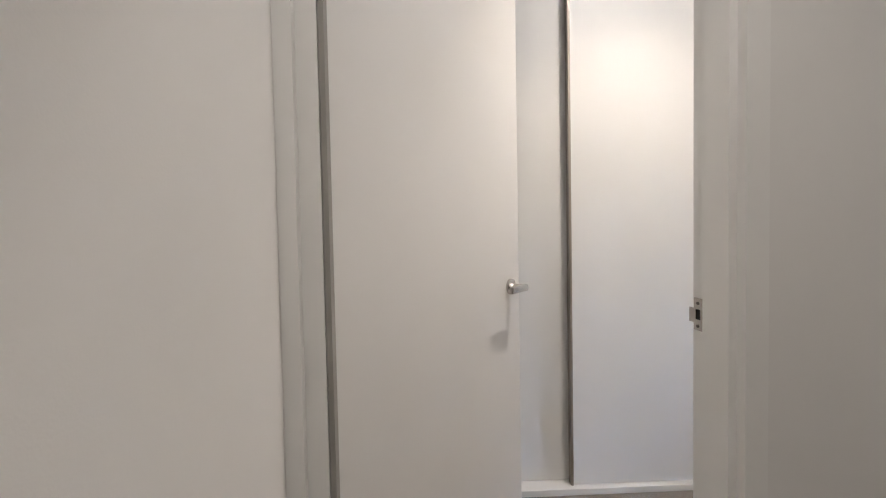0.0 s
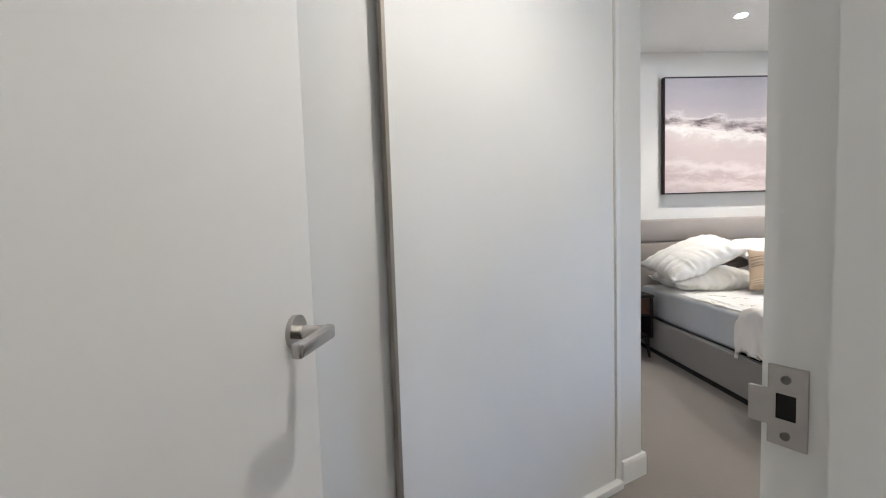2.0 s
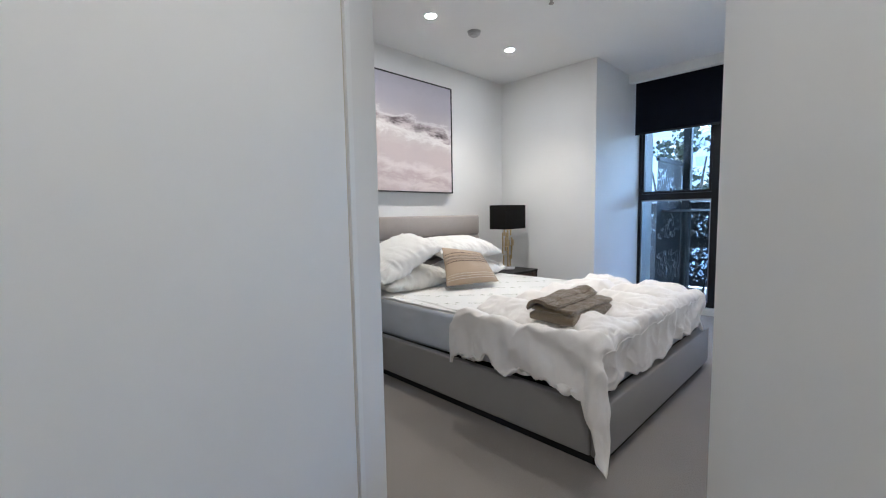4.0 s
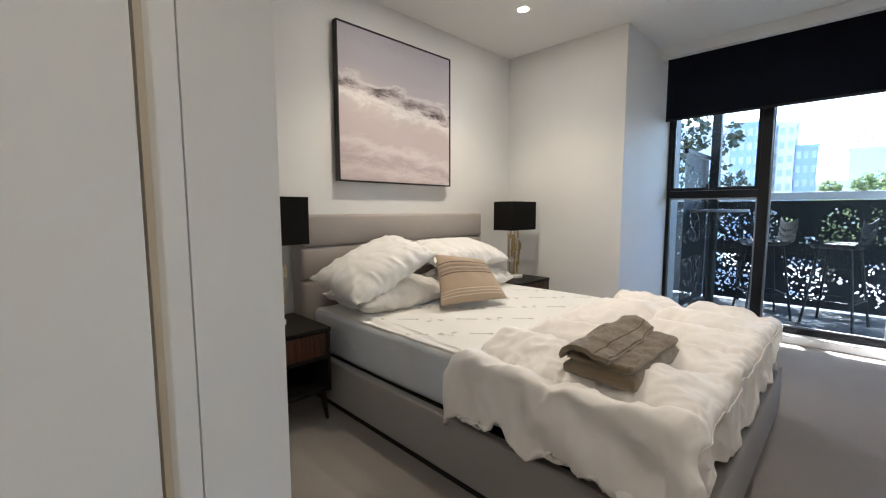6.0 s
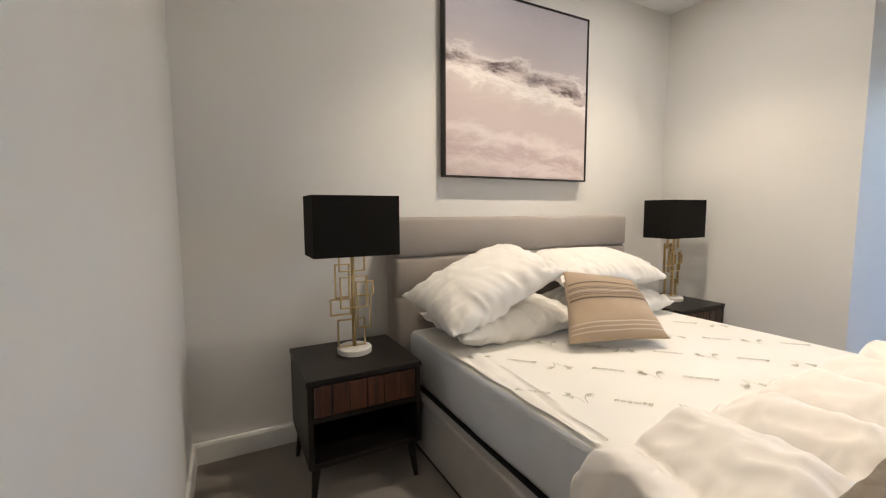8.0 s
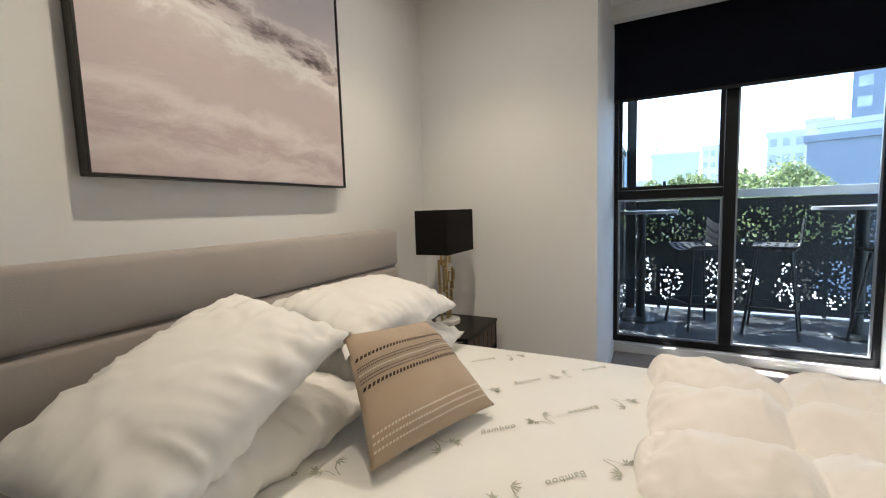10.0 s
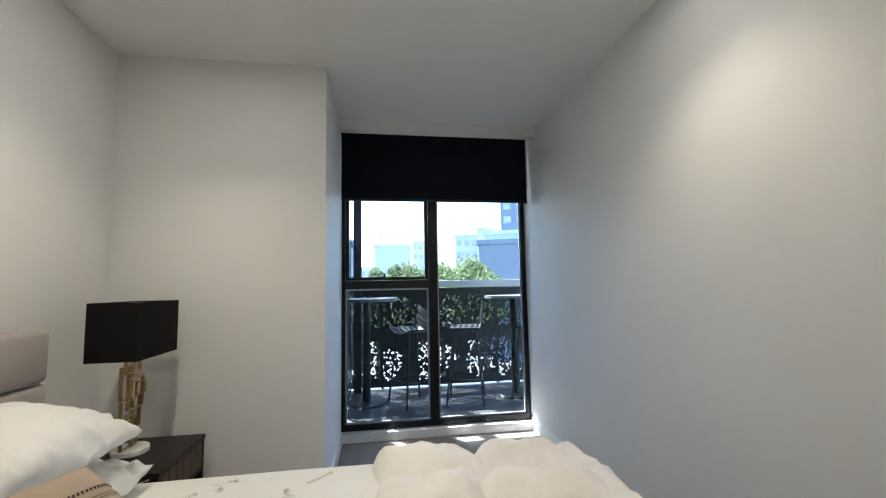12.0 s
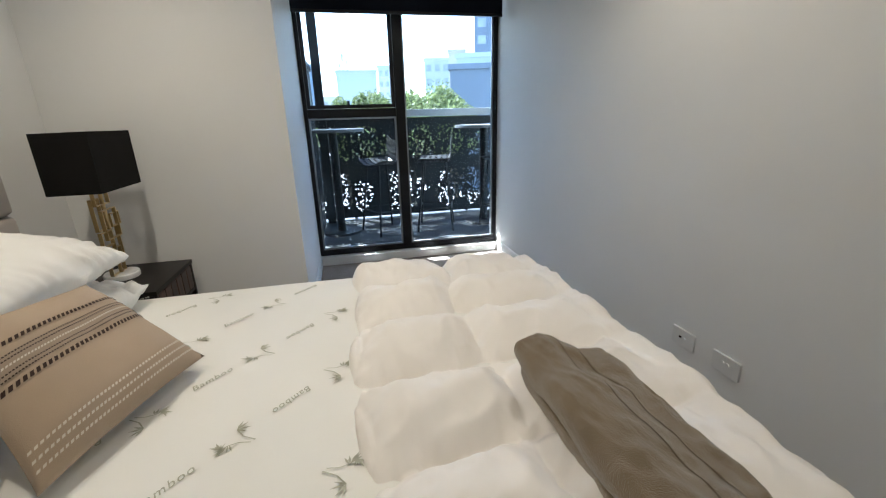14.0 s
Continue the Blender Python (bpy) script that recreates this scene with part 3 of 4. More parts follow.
det = thing("smoke_detector", "round grey smoke detector on the ceiling", "smoke detector", Matrix.Translation((0.155, -0.712, CEIL)))
db = bmesh.new()
rod(db, (0, 0, -0.022), (0, 0, 0.0), 0.048, 0.055, n=32)
part("base", db, M_GREYPLASTIC, det)
db = bmesh.new()
rod(db, (0, 0, -0.036), (0, 0, -0.022), 0.030, 0.044, n=32)
part("cap", db, M_GREYPLASTIC, det)
spr = thing("sprinkler_head", "small white fire sprinkler head in the ceiling", "sprinkler", Matrix.Translation((0.15, -1.425, CEIL)))
db = bmesh.new()
rod(db, (0, 0, -0.006), (0, 0, 0.0), 0.036, n=24)
part("escutcheon", db, M_PLATE, spr)
db = bmesh.new()
rod(db, (0, 0, -0.034), (0, 0, -0.005), 0.010, n=12)
rod(db, (0, 0, -0.038), (0, 0, -0.034), 0.018, n=14)
part("nozzle", db, M_STEEL, spr)


# ---- wall plates ----
def wall_plate(x0, x1, sockets):
    t = thing("wall_outlet", "white plastic wall outlet plate near the floor", "wall outlet", Matrix.Translation(((x0 + x1) / 2, FOOT_Y, 0.30)), "outlet plates")
    w = abs(x1 - x0) / 2
    part("plate", boxed(-w, w, 0.0, 0.009, -0.038, 0.038, 0.003), M_PLATE, t)
    if sockets == 2:
        for sx in (-0.010, 0.010):
            c = bmesh.new()
            rod(c, (sx, 0.008, 0.008), (sx, 0.012, 0.008), 0.007, n=14)
            part("socket", c, M_PLATE, t)
    else:
        for sx in (-0.012, 0.012):
            part("switch", boxed(sx - 0.006, sx + 0.006, 0.008, 0.012, -0.002, 0.006, 0.001), M_DARKHOLE if sx > 0 else M_PLATE, t)


wall_plate(0.278, 0.158, 1)
wall_plate(0.068, -0.052, 2)


# ---- bed ----
BX, BY0, BY1 = 0.845, -0.155, -2.285
MT = 0.535                                    # top of the mattress
bed = thing("bed", "queen bed with grey-beige upholstered base and padded headboard", "bed", Matrix.Translation((0, 0, 0)))


def padded(x0, x1, y_front, y_back, z0, z1, soft=0.022, bulge=0.008):
    """An upholstered slab: rounded edges, face slightly swollen towards the room."""
    bm = bmesh.new()
    box(bm, x0, x1, y_front, y_back, z0, z1)
    bmesh.ops.bevel(bm, geom=bm.edges[:], offset=soft, segments=3, affect="EDGES", profile=0.5)
    bmesh.ops.subdivide_edges(bm, edges=[e for e in bm.edges if e.calc_length() > 0.2], cuts=14, use_grid_fill=True)
    for v in bm.verts:
        if v.co.y < (y_front + y_back) / 2:
            fz = (v.co.z - z0) / (z1 - z0)
            v.co.y -= bulge * max(0.0, 4 * fz * (1 - fz)) + 0.0015 * nz(v.co.x, v.co.y, v.co.z, 9)
    return bm


part("headboard_frame", boxed(-BX, BX, -0.14, -0.025, 0.02, 1.085, 0.012), M_FABRIC, bed, "grey-beige fabric headboard")
for z0, z1 in ((0.905, 1.108), (0.701, 0.903), (0.40, 0.699)):
    part("headboard_panel", padded(-BX, BX, -0.165, -0.09, z0, z1), M_FABRIC, bed, smooth=True)
for x0, x1 in ((-BX, -BX + 0.045), (BX - 0.045, BX)):
    part("side_rail", boxed(x0, x1, BY1 + 0.062, BY0 - 0.002, 0.048, 0.290, 0.012, 3), M_BASEFAB, bed, smooth=True)
part("foot_rail", boxed(-BX, BX, BY1, BY1 + 0.06, 0.048, 0.290, 0.012, 3), M_BASEFAB, bed, smooth=True)
# black filler under the rails: the shade below the base as a solid
part("base_shade", boxed(-BX + 0.03, BX - 0.03, BY1 + 0.03, BY0 - 0.03, 0.0, 0.049), M_BLACKCLOTH, bed, "black block put in for the shade under the bed base")
part("platform", boxed(-BX + 0.046, BX - 0.046, BY1 + 0.062, BY0 - 0.01, 0.20, 0.272, 0.004), M_BLACKCLOTH, bed, "black fabric bed platform")

# mattress: a soft block in a printed cover, its sides quilted
mattress = thing("mattress", "white mattress in a printed bamboo cover, lying on the bed base", "mattress", Matrix.Translation((0, 0, 0)))


def soft_block(x0, x1, y0, y1, z0, z1, r=0.035):
    bm = bmesh.new()
    box(bm, x0, x1, y0, y1, z0, z1)
    bmesh.ops.subdivide_edges(bm, edges=bm.edges[:], cuts=1, use_grid_fill=True)
    bmesh.ops.bevel(bm, geom=[e for e in bm.edges if len(e.link_faces) == 2 and e.calc_face_angle() > 0.5], offset=r, segments=4, affect="EDGES", profile=0.5)
    return bm


mat_bm = bmesh.new()
me = mesh_of("tmp", soft_block(-0.785, 0.765, -2.225, -0.17, 0.273, MT), M_MATT)
mat_bm.from_mesh(me)
bmesh.ops.subdivide_edges(mat_bm, edges=[e for e in mat_bm.edges if e.calc_length() > 0.15], cuts=12, use_grid_fill=True)
for v in mat_bm.verts:
    if v.co.z > 0.45:
        v.co.z += 0.0035 * nz(v.co.x, v.co.y, 0.3, 4)
    if v.co.x < -0.7:
        v.co.x += 0.010 * nz(v.co.x, v.co.y, v.co.z, 3.5) + 0.004 * nz(v.co.y, v.co.z, 1.1, 14)
        if v.co.z < 0.33:
            v.co.z += 0.022 * min(1.0, max(0.0, (-v.co.y - 0.9) / 0.8))
cover = part("cover", mat_bm, [M_MATT, M_SIDE], mattress, smooth=True)
for p in cover.data.polygons:
    if abs(p.normal.z) < 0.75:
        p.material_index = 1
# loose sheet hem lying along the near side
hem = surface(lambda u, v: Vector((-0.770 + 0.16 * v * (1 - 0.75 * u) + 0.02 * nz(u * 5, v * 2, 1), -0.36 - 1.02 * u, MT + 0.004 + 0.006 * math.sin(v * 9 + u * 7) * v + 0.004 * nz(u * 9, v * 5, 2))), 40, 10)
part("loose_hem", hem, M_LINEN, mattress, "rumpled loose edge of the cover", smooth=True)

# printed words and sprigs on the cover
PRINT_Z = MT + 0.0045


def word(size=0.031):
    cu = bpy.data.curves.new("word", "FONT")
    cu.body, cu.size, cu.shear, cu.align_x, cu.align_y, cu.extrude, cu.space_character = "Bamboo", size, 0.35, "CENTER", "CENTER", 0.0003, 1.15
    ob = new("tmp_word", cu)
    dg = bpy.context.evaluated_depsgraph_get()
    me2 = bpy.data.meshes.new_from_object(ob.evaluated_get(dg))
    bpy.data.objects.remove(ob)
    me2.materials.clear()
    me2.materials.append(M_PRINT)
    return me2


WORD_ME = word()
WORD_ME.name = "printed_word"


def sprig_mesh():
    """A printed bamboo sprig: two bent stalks, a fan of leaves on one and a few drooping leaves on the other."""
    bm = bmesh.new()
    rnd = random.Random(4)

    def leaf(p, a, ln, w):
        d, n = Vector((math.sin(a), math.cos(a), 0)), Vector((math.cos(a), -math.sin(a), 0))
        bm.faces.new([bm.verts.new(q) for q in (p, p + d * ln * 0.4 + n * w, p + d * ln, p + d * ln * 0.4 - n * w)])

    def stalk(pts, w):
        for p, q in zip(pts, pts[1:]):
            d = (q - p).normalized()
            n = Vector((d.y, -d.x, 0)) * w
            bm.faces.new([bm.verts.new(c) for c in (p - n, p + n, q + n * 0.8, q - n * 0.8)])
    stalk([Vector(p) for p in ((0.018, -0.026, 0), (0.014, 0.0, 0), (0.020, 0.024, 0))], 0.0014)
    stalk([Vector(p) for p in ((0.010, -0.024, 0), (0.000, -0.006, 0), (-0.014, 0.004, 0), (-0.030, 0.006, 0))], 0.0010)
    for k in range(11):
        leaf(Vector((-0.012 - 0.0022 * k, 0.003 + 0.0003 * k, 0)), radians(-150 + 24 * k + rnd.uniform(-10, 10)), rnd.uniform(0.016, 0.028), rnd.uniform(0.0018, 0.0030))
    for a in (60, 95, 130, 160):
        leaf(Vector((0.020, 0.024, 0)), radians(a + rnd.uniform(-8, 8)), rnd.uniform(0.016, 0.026), 0.0026)
    return mesh_of("printed_sprig", bm, M_PRINT)


SPRIG_ME = sprig_mesh()
for row in range(-2, 2):
    for col in range(-3, 4):
        flip = 180 if row % 2 else 0
        for me5, name5, px, py, turn in ((WORD_ME, "printed_word", 0.040 + 0.375 * col - 0.148 * row, -1.022 - 0.228 * row, -45 + flip),
                                         (SPRIG_ME, "printed_sprig", 0.141 + 0.375 * col - 0.140 * row, -1.137 - 0.230 * row, -40 + flip)):
            py += 0.035 * (px - 0.1)
            if -0.74 < px < 0.72 and py > -1.40:
                ob = new(name5, me5)
                ob.parent = mattress
                ob.matrix_local = pose(px, py, PRINT_Z, 0, 0, turn) @ Matrix.Diagonal((1.3, 1.3, 1.0, 1.0)) if name5 == "printed_sprig" else pose(px, py, PRINT_Z, 0, 0, turn)


# ---- bedding ----
def pillow(name, label, category, centre, along, across, length, width, thick, seed, material, group=""):
    """A stuffed pillow: pinched corners, full middle and creases that run in from the edges."""
    a = Vector(along).normalized()
    c = Vector(across)
    c = (c - a * c.dot(a)).normalized()
    n = a.cross(c)
    m = Matrix((( a.x, c.x, n.x, centre[0]), (a.y, c.y, n.y, centre[1]), (a.z, c.z, n.z, centre[2]), (0, 0, 0, 1)))
    bm = bmesh.new()
    nu, nv = 72, 52
    def shape(u, v, side):
        x, y = 2 * u - 1, 2 * v - 1
        pin = 1 - 0.10 * (1 - abs(x) ** 1.5) * abs(y) ** 6
        pin2 = 1 - 0.07 * (1 - abs(y) ** 1.5) * abs(x) ** 6
        h = max(0.0, (1 - abs(x) ** 3.0)) ** 0.62 * max(0.0, (1 - abs(y) ** 2.8)) ** 0.62
        ex, ey = abs(x) ** 3.5, abs(y) ** 3.5
        tuck = ey * (abs(nz(x * 4.4 + seed + y, y * 0.4, side * 2.0 + seed, 1.5)) - 0.2) + ex * (abs(nz(y * 3.6 + seed, x * 0.4, side * 3.0 - seed, 1.5)) - 0.2)
        pull = (x * x + y * y) * 0.5 * (abs(nz(x * 1.5 - y * 0.9 + seed, (y + x) * 0.3, seed + side, 2.0)) - 0.2)
        cr = -0.10 * tuck - 0.05 * pull + 0.012 * nz(x * 1.2 + seed, y * 1.2, side * 3.0)
        z = side * h * thick / 2 + h ** 0.5 * cr
        return Vector((x * length / 2 * pin2, y * width / 2 * pin, z))
    rim = {}
    for side in (1, -1):
        g = {}
        for i in range(nu + 1):
            for j in range(nv + 1):
                onrim = i in (0, nu) or j in (0, nv)
                if onrim and (i, j) in rim:
                    g[i, j] = rim[i, j]
                    continue
                v = bm.verts.new(shape(i / nu, j / nv, side))
                g[i, j] = v
                if onrim:
                    rim[i, j] = v
        for i in range(nu):
            for j in range(nv):
                bm.faces.new((g[i, j], g[i + 1, j], g[i + 1, j + 1], g[i, j + 1]))
    ob = part(name, bm, material, None, "", True, m)
    return tagged(ob, label, category, group)


PG = "white pillows on the bed"
pillow("pillow", "flat white cotton pillow lying against the headboard", "pillow", (-0.375, -0.42, 0.612), (1, -0.03, 0.01), (0, 1, 0.03), 0.72, 0.47, 0.19, 1.0, M_LINEN, PG)
pillow("pillow", "plump white cotton pillow leaning on the headboard", "pillow", (-0.52, -0.465, 0.798), (0.596, 0.02, 0.214), (-0.02, 0.394, 0.10), 0.67, 0.44, 0.20, 2.3, M_LINEN, PG)
pillow("pillow", "flat white cotton pillow beneath another pillow", "pillow", (0.345, -0.40, 0.615), (1, 0.02, 0.0), (0, 1, 0.02), 0.72, 0.46, 0.19, 3.7, M_LINEN, PG)
pillow("pillow", "plump white cotton pillow stacked on another pillow", "pillow", (0.285, -0.395, 0.815), (1, -0.02, -0.02), (0.0, 0.42, 0.10), 0.72, 0.44, 0.18, 5.1, M_LINEN, PG)

# striped cushion
c_bl, c_br, c_tr, c_tl = Vector((-0.335, -0.835, 0.575)), Vector((0.110, -0.992, 0.578)), Vector((0.285, -0.650, 0.775)), Vector((-0.205, -0.650, 0.860))
cmid = (c_bl + c_br + c_tr + c_tl) / 4
cn = (c_br - c_tl).cross(c_tr - c_bl).normalized()
CL, CW = 0.47, 0.42
cush = thing("cushion", "tan woven cushion with dark and cream stitched stripes", "cushion", Matrix.Translation(cmid))
CM = Matrix.Identity(4)


def cush_h(x, y):
    return max(0.0, (1 - abs(x) ** 3.2)) ** 0.7 * max(0.0, (1 - abs(y) ** 3.2)) ** 0.7


def cush_pt(x, y, side, lift=0.0):
    pin = 1 - 0.05 * (1 - x * x) * abs(y) ** 5
    pin2 = 1 - 0.05 * (1 - y * y) * abs(x) ** 5
    u, v = (x * pin2 + 1) / 2, (y * pin + 1) / 2
    p = c_bl * (1 - u) * (1 - v) + c_br * u * (1 - v) + c_tr * u * v + c_tl * (1 - u) * v - cmid
    return p + cn * (side * (cush_h(x, y) * (0.062 if side > 0 else 0.045) + lift) + 0.006 * cush_h(x, y) * nz(x * 2.5, y * 2.5, side * 2))


def cush_body():
    bm = bmesh.new()
    n = 36
    rim = {}
    for side in (1, -1):
        g = {}
        for i in range(n + 1):
            for j in range(n + 1):
                on = i in (0, n) or j in (0, n)
                if on and (i, j) in rim:
                    g[i, j] = rim[i, j]
                    continue
                g[i, j] = bm.verts.new(cush_pt(2 * i / n - 1, 2 * j / n - 1, side))
                if on:
                    rim[i, j] = g[i, j]
        for i in range(n):
            for j in range(n):
                bm.faces.new((g[i, j], g[i + 1, j], g[i + 1, j + 1], g[i, j + 1]))
    return bm


part("cover", cush_body(), M_CUSH, cush, smooth=True, m=CM)


def band(y0, y1, lift):
    return surface(lambda u, v: cush_pt((2 * u - 1) * 0.985, y0 + (y1 - y0) * v, 1, lift), 40, 3)


def stitches(y, n, w, slant, lift=0.0025, fill=0.62):
    bm = bmesh.new()
    for k in range(n):
        x0 = -0.965 + 1.93 * k / n
        x1 = x0 + 1.93 / n * fill
        q = [cush_pt(x0, y - w / 2, 1, lift), cush_pt(x1, y - w / 2, 1, lift), cush_pt(x1 + slant, y + w / 2, 1, lift), cush_pt(x0 + slant, y + w / 2, 1, lift)]
        bm.faces.new([bm.verts.new(p) for p in q])
    return bm


part("woven_band", band(0.10, 0.36, 0.0012), M_CUSHBAND, cush, "taupe woven band", smooth=True, m=CM)
for y, n, w, sl, mt in ((0.48, 34, 0.050, 0.020, M_STITCHDARK), (0.02, 34, 0.055, 0.020, M_STITCHDARK), (0.345, 70, 0.016, 0, M_STITCHDARK), (0.30, 70, 0.016, 0, M_STITCHDARK),
                        (0.235, 60, 0.022, 0.01, M_STITCHLIGHT), (0.165, 70, 0.016, 0, M_STITCHDARK), (0.115, 70, 0.016, 0, M_STITCHDARK),
                        (-0.62, 44, 0.028, 0.008, M_STITCHLIGHT), (-0.72, 44, 0.028, 0.008, M_STITCHLIGHT), (-0.82, 44, 0.028, 0.008, M_STITCHLIGHT)):
    part("stitched_stripe", stitches(y, n, w, sl), mt, cush, m=CM)
tag = surface(lambda u, v: cush_pt(-0.99, 0.62 + 0.2 * v, 1, 0.004) + Vector((-0.034 * u, -0.014 * u, -0.004 * u + 0.004 * math.sin(3 * u))), 6, 4)
part("label_tag", tag, M_LINEN, cush, "white sewn-in care tag", smooth=True, m=CM)

# duvet: folded back to the lower half of the bed, hanging over the near side and foot
DX0, DX1, DY0, DY1 = -0.815, 0.74, -1.415, -2.205


def duvet_bm():
    bm = bmesh.new()
    nu, nv = 260, 170
    top = MT + 0.040
    def pt(i, j):
        s, t = i / nu, j / nv
        # cloth distances: s from the far side to the near overhang, t from the folded edge to the foot overhang
        late = min(1.0, max(0.0, (t - 0.42) / 0.5))
        over_l = 0.235 + 0.11 * late * late * (3 - 2 * late) + 0.020 * math.sin(t * 19) + 0.012 * math.sin(t * 41 + 1)
        cx = DX1 - s * (DX1 - DX0 + over_l)
        over_f = 0.275 + 0.04 * s + 0.016 * math.sin(s * 15)
        cy = DY0 - t * (DY0 - DY1 + over_f) - 0.014 * math.sin(s * 11) * (1 - t)
        a, b = max(0.0, DX0 - cx), max(0.0, DY1 - cy)
        # quilted pockets, drawn in at the seams
        wob = 0.16 * nz(cx, cy, 4.0, 3.0)
        qs, qt = (cx - 0.52) / 0.312 + wob, (cy - DY0) / 0.40 + wob
        puff = abs(math.sin(math.pi * qs)) ** 0.75 * (0.25 + 0.75 * min(1.0, 1.7 * abs(math.sin(math.pi * qt))) ** 0.7)
        tight = (1 - puff) ** 1.5
        wr = tight * (0.016 * nz(cx * 0.6, cy * 1.6, 5.0, 15) - 0.012 * abs(nz(cx * 0.8, cy * 1.5, 8.0, 24))) + 0.016 * nz(cx, cy, 0.2, 4) - 0.030 * abs(nz(cx * 1.3 + cy * 0.5, cy, 1.7, 6)) - 0.014 * abs(nz(cx + cy * 0.4, cy * 0.7, 6.1, 15)) + 0.005 * nz(cx, cy * 1.5, 2.7, 20)
        x, y = max(cx, DX0), max(cy, DY1)
        calm = min(1.0, max(0.0, (cy - DY1) / 0.12)) if b == 0 else 0.0
        puff = puff * (0.25 + 0.75 * calm) + 0.55 * (1 - calm)
        z = top + 0.088 * puff - 0.030 + wr
        z -= 0.050 * (1 - min(1.0, t / 0.03)) ** 2 + 0.07 * (1 - min(1.0, s / 0.04)) ** 2
        hang = (a ** 1.3 + b ** 1.3) ** (1 / 1.3)
        if hang > 0:
            r = 0.055
            ang = min(hang / r, math.pi / 2)
            out = r * math.sin(ang)
            down = r * (1 - math.cos(ang)) + max(0.0, hang - r * math.pi / 2)
            wv = min(1.0, down / 0.15)
            bearing = math.atan2(b, a)
            fold = wv * (0.013 * math.sin(19 * (cx - cy) + 9 * nz(cx, cy, 2.2, 2.5)) + 0.022 * nz(cx * 1.3, cy * 1.3, 0.5, 4) - 0.020 * abs(nz(cx, cy, 3.3, 11))) + 0.24 * down * math.sin(2 * bearing) ** 2
            wid = out + 0.018 + fold
            x -= max(0.004, wid) * math.cos(bearing)
            y -= max(0.004, wid) * math.sin(bearing)
            z = max(z - down, 0.05 + 0.01 * nz(cx, cy, 7.0, 6))
        return Vector((x, y, z))
    g = [[bm.verts.new(pt(i, j)) for j in range(nv + 1)] for i in range(nu + 1)]
    for i in range(nu):
        for j in range(nv):
            bm.faces.new((g[i][j], g[i + 1][j], g[i + 1][j + 1], g[i][j + 1]))
    return bm, g


dbm, dg = duvet_bm()
lip = [[v.co.copy() for v in col] for col in dg]
duvet_thing = thing("duvet", "white quilted duvet folded back, hanging over the bed corner", "duvet")
duvet = part("cover", dbm, M_DUVET, duvet_thing, "", True)
# piped seam along the foot, and small buttons on the folded edge
pipe = bmesh.new()
seam = [lip[i][140] + Vector((0, -0.002, 0.001)) for i in range(6, 222, 2)]
rings = []
for q in seam:
    rings.append([pipe.verts.new(q + Vector((0, 0.0025 * math.cos(1.047 * k), 0.0025 * math.sin(1.047 * k)))) for k in range(6)])
for ra, rb in zip(rings, rings[1:]):
    for k in range(6):
        pipe.faces.new((ra[k], rb[k], rb[(k + 1) % 6], ra[(k + 1) % 6]))
part("piping", pipe, M_DUVET, duvet_thing, "piped seam", smooth=True)
for i in (40, 84, 128, 172):
    bb = bmesh.new()
    p0 = lip[i][0] + Vector((0, 0.003, 0.006))
    rod(bb, p0, p0 + Vector((0, 0.005, 0.001)), 0.0045, n=10)
    part("button", bb, M_TOWELTRIM, duvet_thing, "small dark button")
solid = duvet.modifiers.new("thickness", "SOLIDIFY")
solid.thickness, solid.offset = 0.018, -1


# folded blanket on the duvet
def folded(x0, x1, y0, y1, z0, z1, seed, r=0.5):
    """A thick folded layer: rounded fold edges and a soft uneven top."""
    bm = bmesh.new()
    n, k = 72, 48
    rows = []
    for i in range(n + 1):
        u = 2 * i / n - 1
        ring = []
        e = max(0.0, 1 - abs(u) ** 8) ** 0.35
        for q in range(k):
            a = 2 * math.pi * q / k
            ca2, sa = math.cos(a), math.sin(a)
            py = math.copysign(abs(ca2) ** 0.42, ca2)
            pz = math.copysign(abs(sa) ** 0.55, sa)
            x = (x0 + x1) / 2 + u * (x1 - x0) / 2
            y = (y0 + y1) / 2 + py * (y1 - y0) / 2 * (0.94 + 0.06 * e) + 0.005 * nz(u * 1.5, py, seed, 2)
            z = (z0 + z1) / 2 + pz * (z1 - z0) / 2 * (0.35 + 0.65 * e) + 0.009 * nz(u * 1.6 + seed, py * 1.5, pz, 2.2) - 0.006 * abs(nz(u * 2.2 + seed, py * 1.6 + u, seed, 1.6)) + 0.003 * nz(u * 9, py * 7, seed + pz)
            ring.append(bm.verts.new((x, y, z)))
        rows.append(ring)
    for i in range(n):
        for q in range(k):
            bm.faces.new((rows[i][q], rows[i + 1][q], rows[i + 1][(q + 1) % k], rows[i][(q + 1) % k]))
    bm.faces.new(rows[0])
    bm.faces.new(rows[-1])
    return bm


BZ = MT + 0.052
blanket = thing("folded_blanket", "brown-grey fleece blanket folded on top of the duvet", "blanket", Matrix.Translation((-0.462, -1.945, BZ + 0.006)) @ Matrix.Diagonal((1.08, 0.98, 1.12, 1)))
part("lower_fold", folded(-0.250, 0.215, -0.135, 0.118, -0.020, 0.034, 1.0), M_TOWEL, blanket, smooth=True)
part("middle_fold", folded(-0.236, 0.205, -0.118, 0.112, 0.022, 0.054, 2.0), M_TOWEL, blanket, smooth=True)


